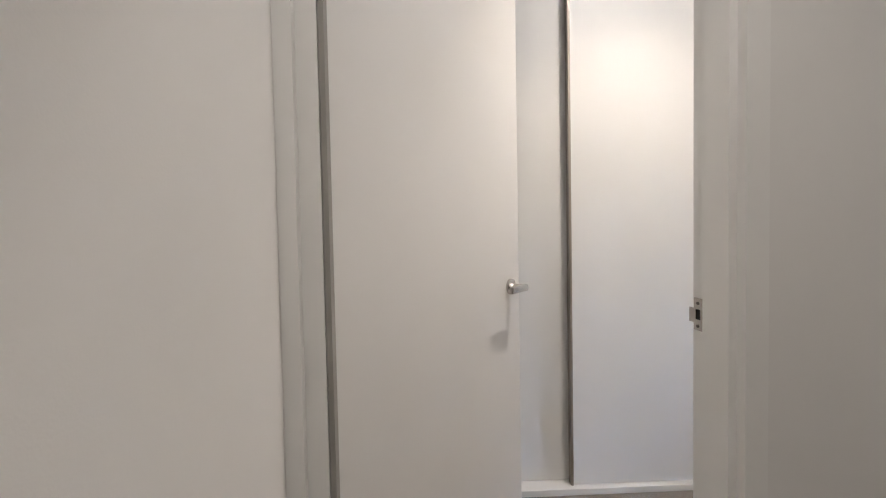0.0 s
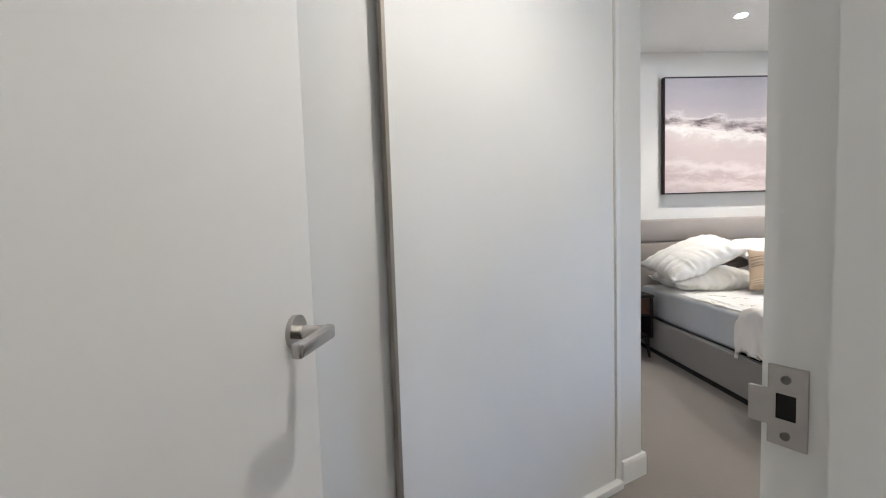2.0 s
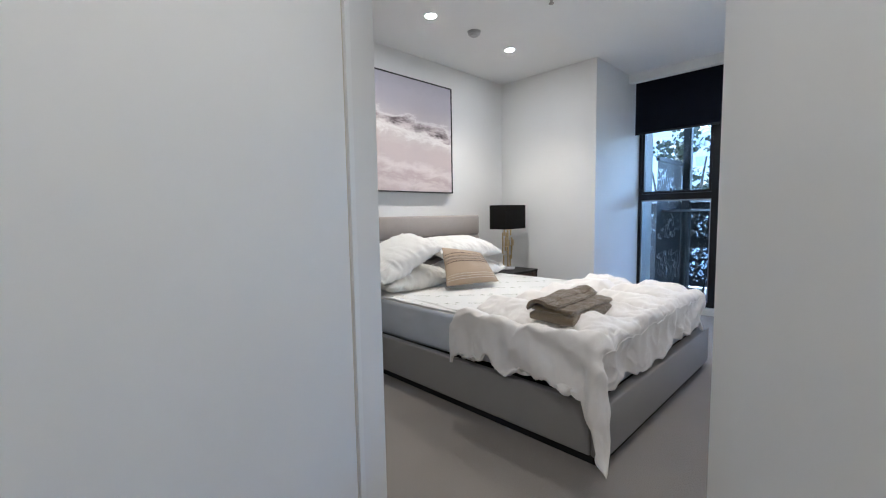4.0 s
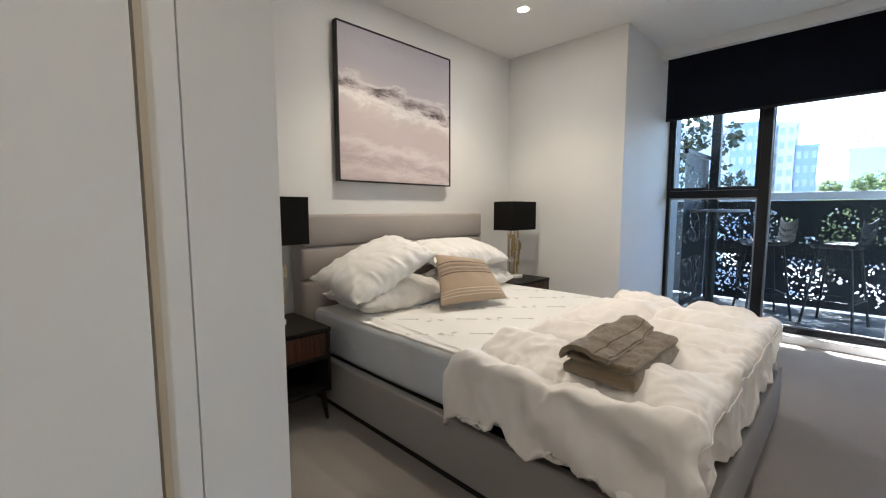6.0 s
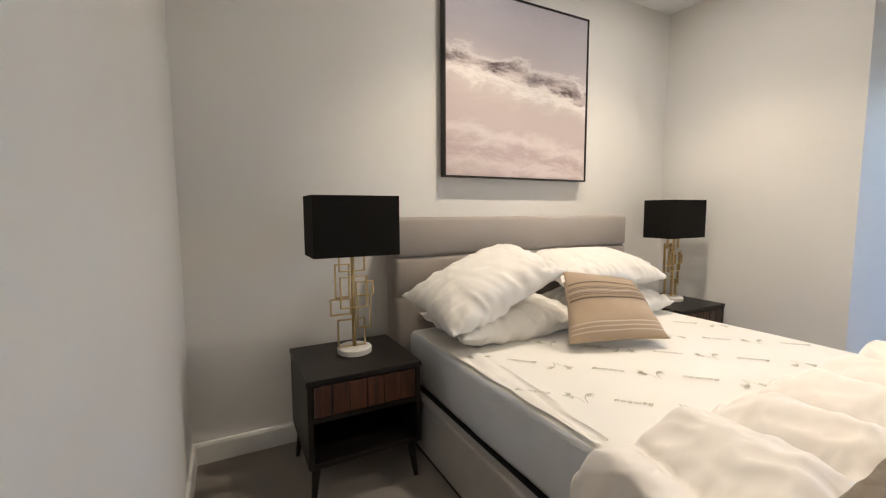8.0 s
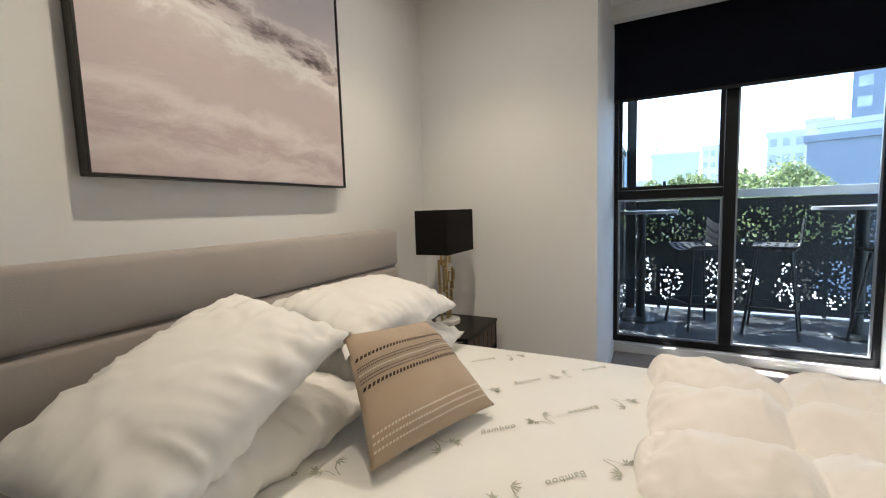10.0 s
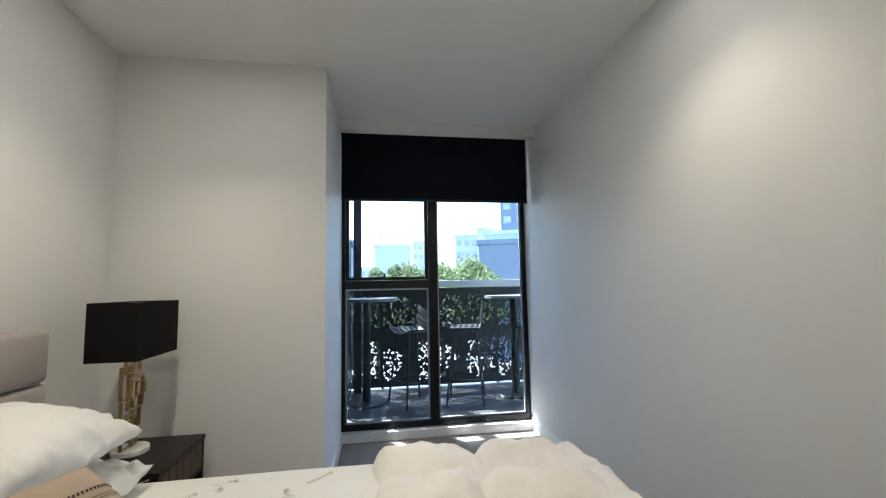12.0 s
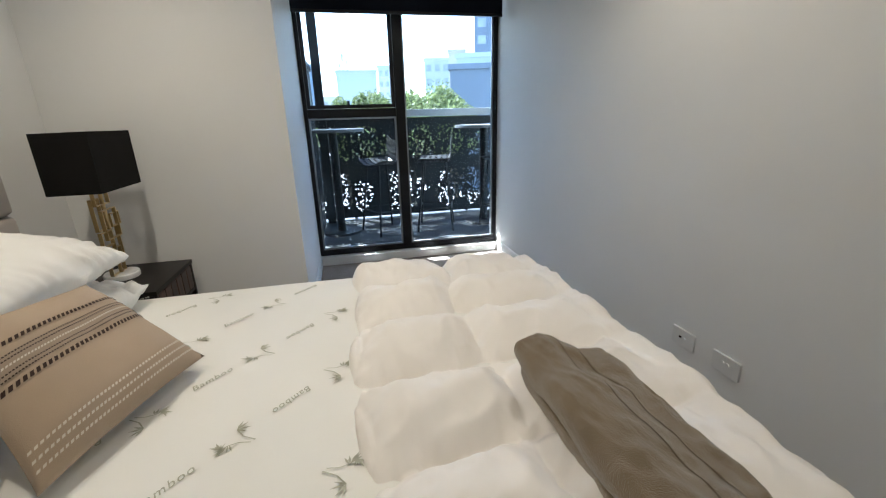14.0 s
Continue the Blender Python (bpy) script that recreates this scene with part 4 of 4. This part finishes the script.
def flap_line(u, w):
    """The turned flap: from the rounded back fold over the top to a loose hem, w from back to hem."""
    x = -0.252 + 0.475 * u
    hem_y = -0.052 + 0.050 * u - 0.022 * math.sin(2.6 * u) + 0.012 * nz(u * 3, 0.5, 1.0, 2)
    if w < 0.3:
        a = -0.6 + (w / 0.3) * (math.pi / 2 + 0.6)
        y, z = 0.098 + 0.030 * math.cos(a), 0.048 + 0.032 * math.sin(a)
    else:
        f = (w - 0.3) / 0.7
        y, z = 0.098 + (hem_y - 0.098) * f, 0.080 - 0.016 * f ** 2 + 0.004 * math.sin(5 * f)
    return Vector((x + 0.012 * f_edge(w) * (1 if u > 0.5 else -1), y, z + 0.012 * nz(u * 2.2, w * 1.4, 3.0, 2) - 0.006 * abs(nz(u * 3.0 + w * 1.5, w * 1.6, 5.0, 2.0)) + 0.003 * nz(u * 14, w * 10, 7.0) + 0.020 * max(0.0, u - 0.8)))


def f_edge(w):
    return 0.5 - abs(w - 0.5)


flap = surface(flap_line, 80, 56)
fl = part("turned_flap", flap, M_TOWEL, blanket, "turned-over blanket edge", smooth=True)
sol = fl.modifiers.new("thickness", "SOLIDIFY")
sol.thickness, sol.offset = 0.016, -1
bev = fl.modifiers.new("round", "BEVEL")
bev.width, bev.segments, bev.limit_method = 0.006, 3, "ANGLE"
for w0 in (0.74, 0.955):
    hemb = surface(lambda u, v, w0=w0: flap_line(0.01 + 0.98 * u, w0 + 0.020 * v) + Vector((0, 0, 0.0015)), 44, 2)
    part("hem_stitch", hemb, M_TOWELTRIM, blanket, "darker hem line", smooth=True)


# ---- bedside tables ----
def bedside(cx):
    t = thing("bedside_table", "black timber bedside table with a rosewood drawer front", "bedside table", Matrix.Translation((cx, -0.345, 0)), "pair of bedside tables")
    W, D, T = 0.23, 0.215, 0.515
    part("top", boxed(-W - 0.004, W + 0.004, -D - 0.004, D, T - 0.022, T, 0.003), M_BLACKWOOD, t)
    part("side_panel", boxed(-W, -W + 0.02, -D, D, 0.165, T - 0.023, 0.002), M_BLACKWOOD, t)
    part("side_panel", boxed(W - 0.02, W, -D, D, 0.165, T - 0.023, 0.002), M_BLACKWOOD, t)
    part("back_panel", boxed(-W + 0.02, W - 0.02, D - 0.012, D, 0.165, T - 0.023), M_BLACKWOOD, t)
    part("bottom_panel", boxed(-W + 0.02, W - 0.02, -D + 0.002, D - 0.013, 0.165, 0.185), M_BLACKWOOD, t)
    part("shelf", boxed(-W + 0.02, W - 0.02, -D + 0.002, D - 0.013, 0.345, 0.362), M_BLACKWOOD, t)
    drawer = part("drawer", boxed(-W + 0.022, W - 0.022, -D + 0.012, D - 0.03, 0.364, T - 0.026), M_BLACKWOOD, t, "black drawer box")
    nst = 6
    for k in range(nst):
        w = (2 * W - 0.046) / nst
        x0 = -W + 0.023 + k * w
        part("front_slat", boxed(x0 + 0.001, x0 + w - 0.001, -D + 0.0, -D + 0.0115, 0.366, T - 0.028, 0.004, 2), M_ROSEWOOD, drawer, "rosewood drawer slat")
    for sx in (-1, 1):
        for sy in (-1, 1):
            l = bmesh.new()
            rod(l, (sx * (W - 0.014), sy * (D - 0.012) + (0.0 if sy > 0 else 0.016), 0.0), (sx * (W - 0.034), sy * (D - 0.04), 0.166), 0.009, 0.018, n=12)
            part("leg", l, M_BLACKWOOD, t)
    return t


bedside(-1.125)
bedside(1.105)


# ---- table lamps ----
def tube(bm, hx2, hy2, th, z0, z1):
    """A four-sided open tube of thin wall, added to bm."""
    rings = []
    for k, z in ((0, z0), (0, z1), (th, z1), (th, z0)):
        rings.append([bm.verts.new((sx * (hx2 - k), sy * (hy2 - k), z)) for sx, sy in ((-1, -1), (1, -1), (1, 1), (-1, 1))])
    for q in range(4):
        for c in range(4):
            bm.faces.new((rings[q][c], rings[q][(c + 1) % 4], rings[(q + 1) % 4][(c + 1) % 4], rings[(q + 1) % 4][c]))


def table_lamp(cx, cy):
    t = thing("table_lamp", "gold geometric table lamp with black rectangular shade, unlit", "table lamp", Matrix.Translation((cx, cy, 0.515)), "pair of bedside lamps")
    b = bmesh.new()
    prof = [(0.0, 0.0), (0.070, 0.0), (0.075, 0.004), (0.075, 0.024), (0.071, 0.029), (0.0, 0.029)]
    n = 36
    vs = [[b.verts.new((r * math.cos(2 * math.pi * i / n), r * math.sin(2 * math.pi * i / n), z)) for r, z in prof[1:-1]] for i in range(n)]
    for i in range(n):
        for k in range(len(prof) - 3):
            b.faces.new((vs[i][k], vs[(i + 1) % n][k], vs[(i + 1) % n][k + 1], vs[i][k + 1]))
    b.faces.new([v[0] for v in vs])
    b.faces.new([v[-1] for v in vs])
    part("base", b, M_MARBLE, t, "round white marble base")
    p = bmesh.new()
    rod(p, (0, 0, 0.028), (0, 0, 0.50), 0.0085, n=16)
    part("stem", p, M_GOLD, t, "brushed gold stem", smooth=True)
    # open rectangles of thin gold bar set round the stem
    for x0, x1, z0, z1, y in ((-0.068, 0.050, 0.030, 0.150, 0.006), (-0.100, -0.014, 0.178, 0.245, -0.006), (0.020, 0.078, 0.105, 0.250, 0.010), (-0.058, 0.058, 0.205, 0.340, -0.010),
                              (-0.074, -0.014, 0.250, 0.395, 0.012), (0.014, 0.088, 0.255, 0.315, -0.004), (-0.058, 0.055, 0.365, 0.430, 0.004)):
        r = bmesh.new()
        w = 0.0022
        for ax, az, bx, bz in ((x0, z0, x1, z0), (x1, z0, x1, z1), (x1, z1, x0, z1), (x0, z1, x0, z0)):
            box(r, min(ax, bx) - w, max(ax, bx) + w, y - 0.008, y + 0.008, min(az, bz) - w, max(az, bz) + w)
        part("gold_rectangle", r, M_GOLD, t, "thin gold open rectangle")
    s = bmesh.new()
    HX, HY, Z0s, Z1s = 0.182, 0.102, 0.437, 0.690
    tube(s, HX, HY, 0.003, Z0s, Z1s)
    shade = part("shade", s, M_SHADE, t, "black fabric rectangular shade")
    li = bmesh.new()
    tube(li, HX - 0.0035, HY - 0.0035, 0.001, Z0s + 0.006, Z1s - 0.006)
    part("lining", li, M_SHADE_IN, shade, "pale shade lining")
    sp = bmesh.new()
    rod(sp, (-HX + 0.004, 0, Z1s - 0.02), (HX - 0.004, 0, Z1s - 0.02), 0.002, n=6)
    rod(sp, (0, -HY + 0.004, Z1s - 0.02), (0, HY - 0.004, Z1s - 0.02), 0.002, n=6)
    part("shade_spider", sp, M_GOLD, shade)
    bl = bmesh.new()
    bmesh.ops.create_uvsphere(bl, u_segments=16, v_segments=10, radius=0.03)
    bmesh.ops.translate(bl, vec=(0, 0, 0.545), verts=bl.verts[:])
    rod(bl, (0, 0, 0.495), (0, 0, 0.53), 0.014, n=14)
    part("bulb", bl, M_PLATE, t, smooth=True)


table_lamp(-1.108, -0.322)
table_lamp(1.128, -0.322)

# ---- painting ----
pic = thing("painting", "abstract mauve and pink seascape canvas in a black frame", "painting", Matrix.Translation((0.022, 0, 1.848)))
PW, PH = 0.532, 0.518
part("canvas", boxed(-PW + 0.010, PW - 0.010, -0.054, -0.030, -PH + 0.010, PH - 0.010), M_PAINT, pic, "canvas with dark smoky band")
for x0, x1, z0, z1 in ((-PW, PW, PH - 0.008, PH), (-PW, PW, -PH, -PH + 0.008), (-PW, -PW + 0.008, -PH + 0.008, PH - 0.008), (PW - 0.008, PW, -PH + 0.008, PH - 0.008)):
    part("frame_bar", boxed(x0, x1, -0.062, -0.012, z0, z1, 0.001, 1), M_PICFRAME, pic)


for x in (-0.3, 0.3):
    part("hanging_bracket", boxed(x - 0.02, x + 0.02, -0.030, 0.0, PH - 0.10, PH - 0.06), M_PICFRAME, pic)


# ---- balcony ----
BALX = 4.35
setting("balcony_floor", boxed(WIN_X + 0.101, BALX + 0.2, -7.0, 1.2, -0.14, -0.02), M_TILE, "grey balcony paving", "floor")
# soffit is out of view; its edge is set to limit sun indoors
setting("balcony_soffit", boxed(WIN_X + 0.121, 4.46, -7.0, 1.2, 2.75, 2.95), M_CONC, "unseen grey soffit that cuts the sun at the window", "ceiling")
setting("balcony_end_wall", boxed(WIN_X + 0.101, 3.25, -1.06, -0.9, -0.02, 2.75), M_CONC, "grey rendered wall beside the window", "wall")


def perforated(nu, nv, cell, seed, dens):
    """A thin steel sheet cut with many small square holes in drifts."""
    verts, faces = [], []
    rnd = random.Random(int(seed * 10))
    for j in range(nv + 1):
        for i in range(nu + 1):
            verts.append((i * cell, 0.0, j * cell))
    for j in range(nv):
        for i in range(nu):
            x, z = i * cell, j * cell
            drift = noise.noise(Vector((x * 2.9 + seed, z * 3.2, seed))) + 0.35 * noise.noise(Vector((x * 11, z * 11, seed + 4)))
            spot = noise.noise(Vector((x * 38 + seed, z * 32, seed + 9))) + 0.8 * (rnd.random() - 0.5)
            hole = drift > dens and spot > 0.33 and 0 < i < nu - 1 and (0.07 < z < 0.57 or 0.73 < z < nv * cell - 0.09)
            if not hole:
                a = j * (nu + 1) + i
                faces.append((a, a + 1, a + nu + 2, a + nu + 1))
    me3 = bpy.data.meshes.new("perforated_sheet")
    me3.from_pydata(verts, [], faces)
    me3.materials.append(M_SCREEN)
    return me3


screen = thing("balustrade", "dark perforated steel balustrade with pale capping rail", "balustrade", Matrix.Translation((BALX, -6.0, 0)) @ Matrix.Rotation(radians(90), 4, "Z"))
for k in range(4):
    sh = new("perforated_sheet", perforated(100, 82, 0.015, 3.1 * k + 1.0, -0.16))
    sh.parent = screen
    sh.matrix_local = pose(k * 1.505, 0, 0.0)
    po = part("post", boxed(k * 1.505 - 0.03, k * 1.505 + 0.0, -0.05, -0.005, -0.02, 1.235), M_SCREEN, screen)
part("mid_rail", boxed(0, 6.0, -0.05, -0.006, 0.60, 0.68), M_SCREEN, screen)
part("capping", boxed(-0.1, 6.05, -0.09, 0.12, 1.238, 1.325, 0.006), M_RAIL, screen, "pale capping rail")
corner = thing("screen_post", "tall dark steel post at the balcony corner", "post", Matrix.Translation((BALX - 0.10, -1.20, 0)))
part("post", boxed(-0.05, 0.05, -0.05, 0.05, -0.02, 2.75, 0.004), M_SCREEN, corner)
side = thing("privacy_screen", "tall dark perforated privacy screen beside the balcony", "screen", Matrix.Translation((3.26, -1.12, 0)))
sh = new("perforated_sheet", perforated(68, 117, 0.015, 9.4, -0.25))
sh.parent = side
part("top_rail", boxed(0, 1.03, -0.02, 0.02, 1.76, 1.81), M_SCREEN, side)


def bar_table(x, y):
    t = thing("bar_table", "tall bar table with pale round top on a black pedestal", "table", Matrix.Translation((x, y, -0.02)), "balcony tables")
    b = bmesh.new()
    rod(b, (0, 0, 1.12), (0, 0, 1.15), 0.34, n=40)
    part("tabletop", b, M_TABLETOP, t)
    b = bmesh.new()
    rod(b, (0, 0, 0.02), (0, 0, 1.12), 0.045, n=18)
    part("pedestal", b, M_STOOL, t)
    b = bmesh.new()
    rod(b, (0, 0, 0.0), (0, 0, 0.02), 0.24, 0.22, n=32)
    part("foot", b, M_STOOL, t)


def bar_stool(x, y, turn):
    t = thing("bar_stool", "black metal bar stool with a perforated bucket seat", "stool", Matrix.Translation((x, y, -0.02)) @ Matrix.Rotation(radians(turn), 4, "Z"), "balcony stools")
    b = bmesh.new()
    nu, nv = 26, 18
    def pt(i, j):
        u, v = 2 * i / nu - 1, j / nv
        r = 0.235
        x2 = u * r * (1.0 - 0.12 * v)
        y2 = -0.19 + 0.36 * min(v / 0.6, 1.0) + 0.04 * max(0, v - 0.6)
        z2 = 0.76 + 0.055 * u * u + (0.62 * max(0, v - 0.56) ** 1.1)
        return Vector((x2, y2 + 0.02 * u * u, z2))
    g = [[b.verts.new(pt(i, j)) for j in range(nv + 1)] for i in range(nu + 1)]
    for i in range(nu):
        for j in range(nv):
            if i % 2 == 1 and j % 2 == 1 and 0 < i < nu - 1 and 0 < j < nv - 1:
                continue
            b.faces.new((g[i][j], g[i + 1][j], g[i + 1][j + 1], g[i][j + 1]))
    st = part("seat", b, M_STOOL, t, "perforated bucket seat")
    so = st.modifiers.new("thickness", "SOLIDIFY")
    so.thickness = 0.006
    for sx in (-1, 1):
        for sy in (-1, 1):
            l = bmesh.new()
            rod(l, (sx * 0.13, sy * 0.12, 0.765), (sx * 0.21, sy * 0.20, 0.0), 0.012, n=10)
            part("leg", l, M_STOOL, t)
    for ax, ay, bx, by in ((-0.185, -0.178, 0.185, -0.178), (-0.185, 0.178, 0.185, 0.178), (-0.185, -0.178, -0.185, 0.178), (0.185, -0.178, 0.185, 0.178)):
        l = bmesh.new()
        rod(l, (ax, ay, 0.26), (bx, by, 0.26), 0.008, n=8)
        part("footrest", l, M_STOOL, t)


bar_table(3.75, -1.32)
bar_table(3.75, -3.05)
bar_stool(3.62, -1.83, 205)
bar_stool(3.60, -2.42, 165)
bar_stool(3.45, -3.20, 120)

# ---- the city beyond ----
GZ = -9.0
M_GROUND = mat("city_ground", (0.22, 0.22, 0.21), 0.9, vary=0.25, scale=0.02)
# blue-grey facades and glazing are paled: distance haze put into the colour
M_B1 = mat("facade_blue_grey", (0.50, 0.535, 0.57), 0.7, vary=0.06, scale=0.2)
M_B2 = mat("facade_cream", (0.58, 0.55, 0.49), 0.8, vary=0.06, scale=0.2)
M_B3 = mat("facade_blue_glass", (0.22, 0.29, 0.38), 0.25, vary=0.1, scale=0.2)
M_B4 = mat("facade_slate", (0.17, 0.205, 0.26), 0.6, vary=0.08, scale=0.2)
M_WIN = mat("hazed_glazing", (0.34, 0.38, 0.43), 0.3, vary=0.2, scale=0.5)
# leaf colours are lifted too, for haze over the far crowns
M_LEAF = bpy.data.materials.new("foliage")
M_LEAF.use_nodes = True
ln = M_LEAF.node_tree
lrnd = ln.nodes.new("ShaderNodeNewGeometry")
lramp = ln.nodes.new("ShaderNodeValToRGB")
lramp.color_ramp.elements[0].color = (0.11, 0.135, 0.05, 1)
lramp.color_ramp.elements[1].color = (0.21, 0.25, 0.11, 1)
ln.links.new(lrnd.outputs["Random Per Island"], lramp.inputs["Fac"])
ltrans = ln.nodes.new("ShaderNodeBsdfTranslucent")
lmix = ln.nodes.new("ShaderNodeMixShader")
lmix.inputs["Fac"].default_value = 0.5
ln.nodes["Principled BSDF"].inputs["Roughness"].default_value = 0.6
ln.links.new(lramp.outputs["Color"], ln.nodes["Principled BSDF"].inputs["Base Color"])
ln.links.new(lramp.outputs["Color"], ltrans.inputs["Color"])
ln.links.new(ln.nodes["Principled BSDF"].outputs["BSDF"], lmix.inputs[1])
ln.links.new(ltrans.outputs["BSDF"], lmix.inputs[2])
ln.links.new(lmix.outputs["Shader"], ln.nodes["Material Output"].inputs["Surface"])
M_BARK = mat("bark", (0.10, 0.08, 0.06), 0.9, vary=0.2)
setting("ground", boxed(2.0 + BALX, 1400, -900, 900, GZ - 0.5, GZ), M_GROUND, "flat city ground reaching the horizon", "ground")


def city_block(az, dist, width, depth, top, material, label, rows=0, cols=0, extras=None):
    """A building faced to the room, at a bearing in degrees from the room's east axis, with its window openings as recessed panes."""
    a = radians(az)
    t = thing("city_building", label, "building", Matrix.Translation((dist * math.cos(a), -1.5 + dist * math.sin(a), GZ)) @ Matrix.Rotation(a, 4, "Z"))
    h = top - GZ
    part("wall", boxed(0, depth, -width / 2, width / 2, 0, h), material, t)
    part("roof_parapet", boxed(-0.3, depth + 0.3, -width / 2 - 0.3, width / 2 + 0.3, h + 0.01, h + 0.7), material, t)
    for r in range(rows):
        for c in range(cols):
            w = width / cols
            y0 = -width / 2 + c * w
            z0 = h - (r + 1) * 3.2
            part("window", boxed(-0.12, 0.1, y0 + w * 0.22, y0 + w * 0.78, z0 + 0.8, z0 + 2.4), M_WIN, t)
    if extras:
        extras(t, h)
    return t


def antenna(t, h):
    for k, (y, hh) in enumerate(((2.2, 3.6), (3.4, 5.6), (4.3, 3.0))):
        b = bmesh.new()
        rod(b, (4, y, h), (4, y, h + hh), 0.16, 0.08, n=8)
        rod(b, (3.6, y, h + hh * 0.6), (3.6, y, h + hh * 0.9), 0.32, n=8)
        part("antenna", b, M_B1, t, "roof antenna")


city_block(-2.1, 120, 10.5, 12, 13.0, M_B1, "blue-grey building with roof antennas far away", 0, 0, antenna)
city_block(-5.95, 140, 5.3, 10, 16.3, M_B1, "plain blue-grey block far away", 5, 3)
city_block(-14.1, 110, 12.5, 12, 14.4, M_B1, "grey office block with rooftop plant far away", 6, 6)
city_block(-15.0, 109, 4.0, 6, 16.0, M_B2, "cream stair tower on an office roof", 0, 0)
city_block(-18.6, 60, 9.2, 16, 7.3, M_B4, "slate blue windowless warehouse wall", 0, 0)
city_block(-20.0, 95, 9, 10, 34.0, M_B4, "slate blue apartment tower with balconies", 12, 3)
city_block(7.6, 130, 14.5, 12, 21.8, M_B2, "cream apartment tower with rows of windows", 8, 9)
city_block(8.9, 118, 5.8, 9, 20.3, M_B3, "blue glass office tower", 8, 4)
city_block(5.4, 124, 3.2, 9, 20.6, M_B2, "cream apartment block with rows of windows", 8, 2)
city_block(3.7, 125, 4.0, 8, 15.0, M_B3, "dark blue glass tower far away", 6, 3)
city_block(0.6, 150, 14, 12, 8.0, M_B1, "low grey building far away", 3, 6)
city_block(-9.0, 170, 16, 12, 7.0, M_B1, "low pale building far away", 3, 6)
city_block(-24.0, 70, 22, 12, 10.0, M_B1, "grey building across the street", 4, 8)
city_block(16.0, 80, 16, 12, 14.0, M_B1, "grey building across the street", 5, 6)


def tree(az, dist, top, spread, seed, leaves=9000, leaf=M_LEAF):
    """A street tree: a tapered trunk with limbs and a ragged crown of small leaf clumps."""
    a = radians(az)
    t = thing("street_tree", "leafy green street tree below the balcony", "tree", Matrix.Translation((dist * math.cos(a), -1.5 + dist * math.sin(a), GZ)), "street trees")
    h = top - GZ
    rnd = random.Random(seed)
    b = bmesh.new()
    rod(b, (0, 0, 0), (0, 0, h * 0.55), 0.28, 0.14, n=9)
    for k in range(9):
        an = k * 2.4
        rod(b, (0, 0, h * (0.35 + 0.02 * k)), (spread * 0.55 * math.cos(an), spread * 0.55 * math.sin(an), h * (0.66 + 0.025 * k)), 0.09, 0.03, n=6)
    part("trunk", b, M_BARK, t)
    verts, faces = [], []
    lumps = [(rnd.gauss(0, 0.42) * spread, rnd.gauss(0, 0.42) * spread, h * rnd.uniform(0.62, 0.93), rnd.uniform(0.18, 0.36) * spread) for _ in range(26)]
    for k in range(leaves):
        lx, ly, lz, lr = lumps[k % len(lumps)]
        d = Vector((rnd.gauss(0, 1), rnd.gauss(0, 1), rnd.gauss(0, 0.8))).normalized() * lr * rnd.uniform(0.5, 1.05)
        p = Vector((lx, ly, lz)) + d
        if p.z > h:
            p.z = h - rnd.uniform(0, 0.6)
        s = rnd.uniform(0.05, 0.12)
        q1 = Vector((rnd.gauss(0, 1), rnd.gauss(0, 1), rnd.gauss(0, 1))).normalized() * s
        q2 = Vector((rnd.gauss(0, 1), rnd.gauss(0, 1), rnd.gauss(0, 1))).normalized() * s
        n0 = len(verts)
        verts += [tuple(p - q1), tuple(p + q2), tuple(p + q1), tuple(p - q2)]
        faces.append((n0, n0 + 1, n0 + 2, n0 + 3))
    me4 = bpy.data.meshes.new("crown")
    me4.from_pydata(verts, [], faces)
    me4.materials.append(leaf)
    cr = new("crown", me4)
    cr.parent = t


tree(-5.2, 30, 3.5, 2.9, 1)
tree(-12.0, 26, 3.6, 3.1, 2)
tree(-9.0, 34, 3.6, 2.8, 3)
tree(-15.0, 30, 3.0, 2.2, 4)
tree(0.0, 38, 2.4, 2.4, 5)
# near tree against the sky: its backlit shade is put into the leaf colour
tree(12.4, 14, 5.2, 1.7, 6, 1500, mat("backlit_foliage", (0.045, 0.05, 0.025), 0.7, vary=0.3, scale=3))
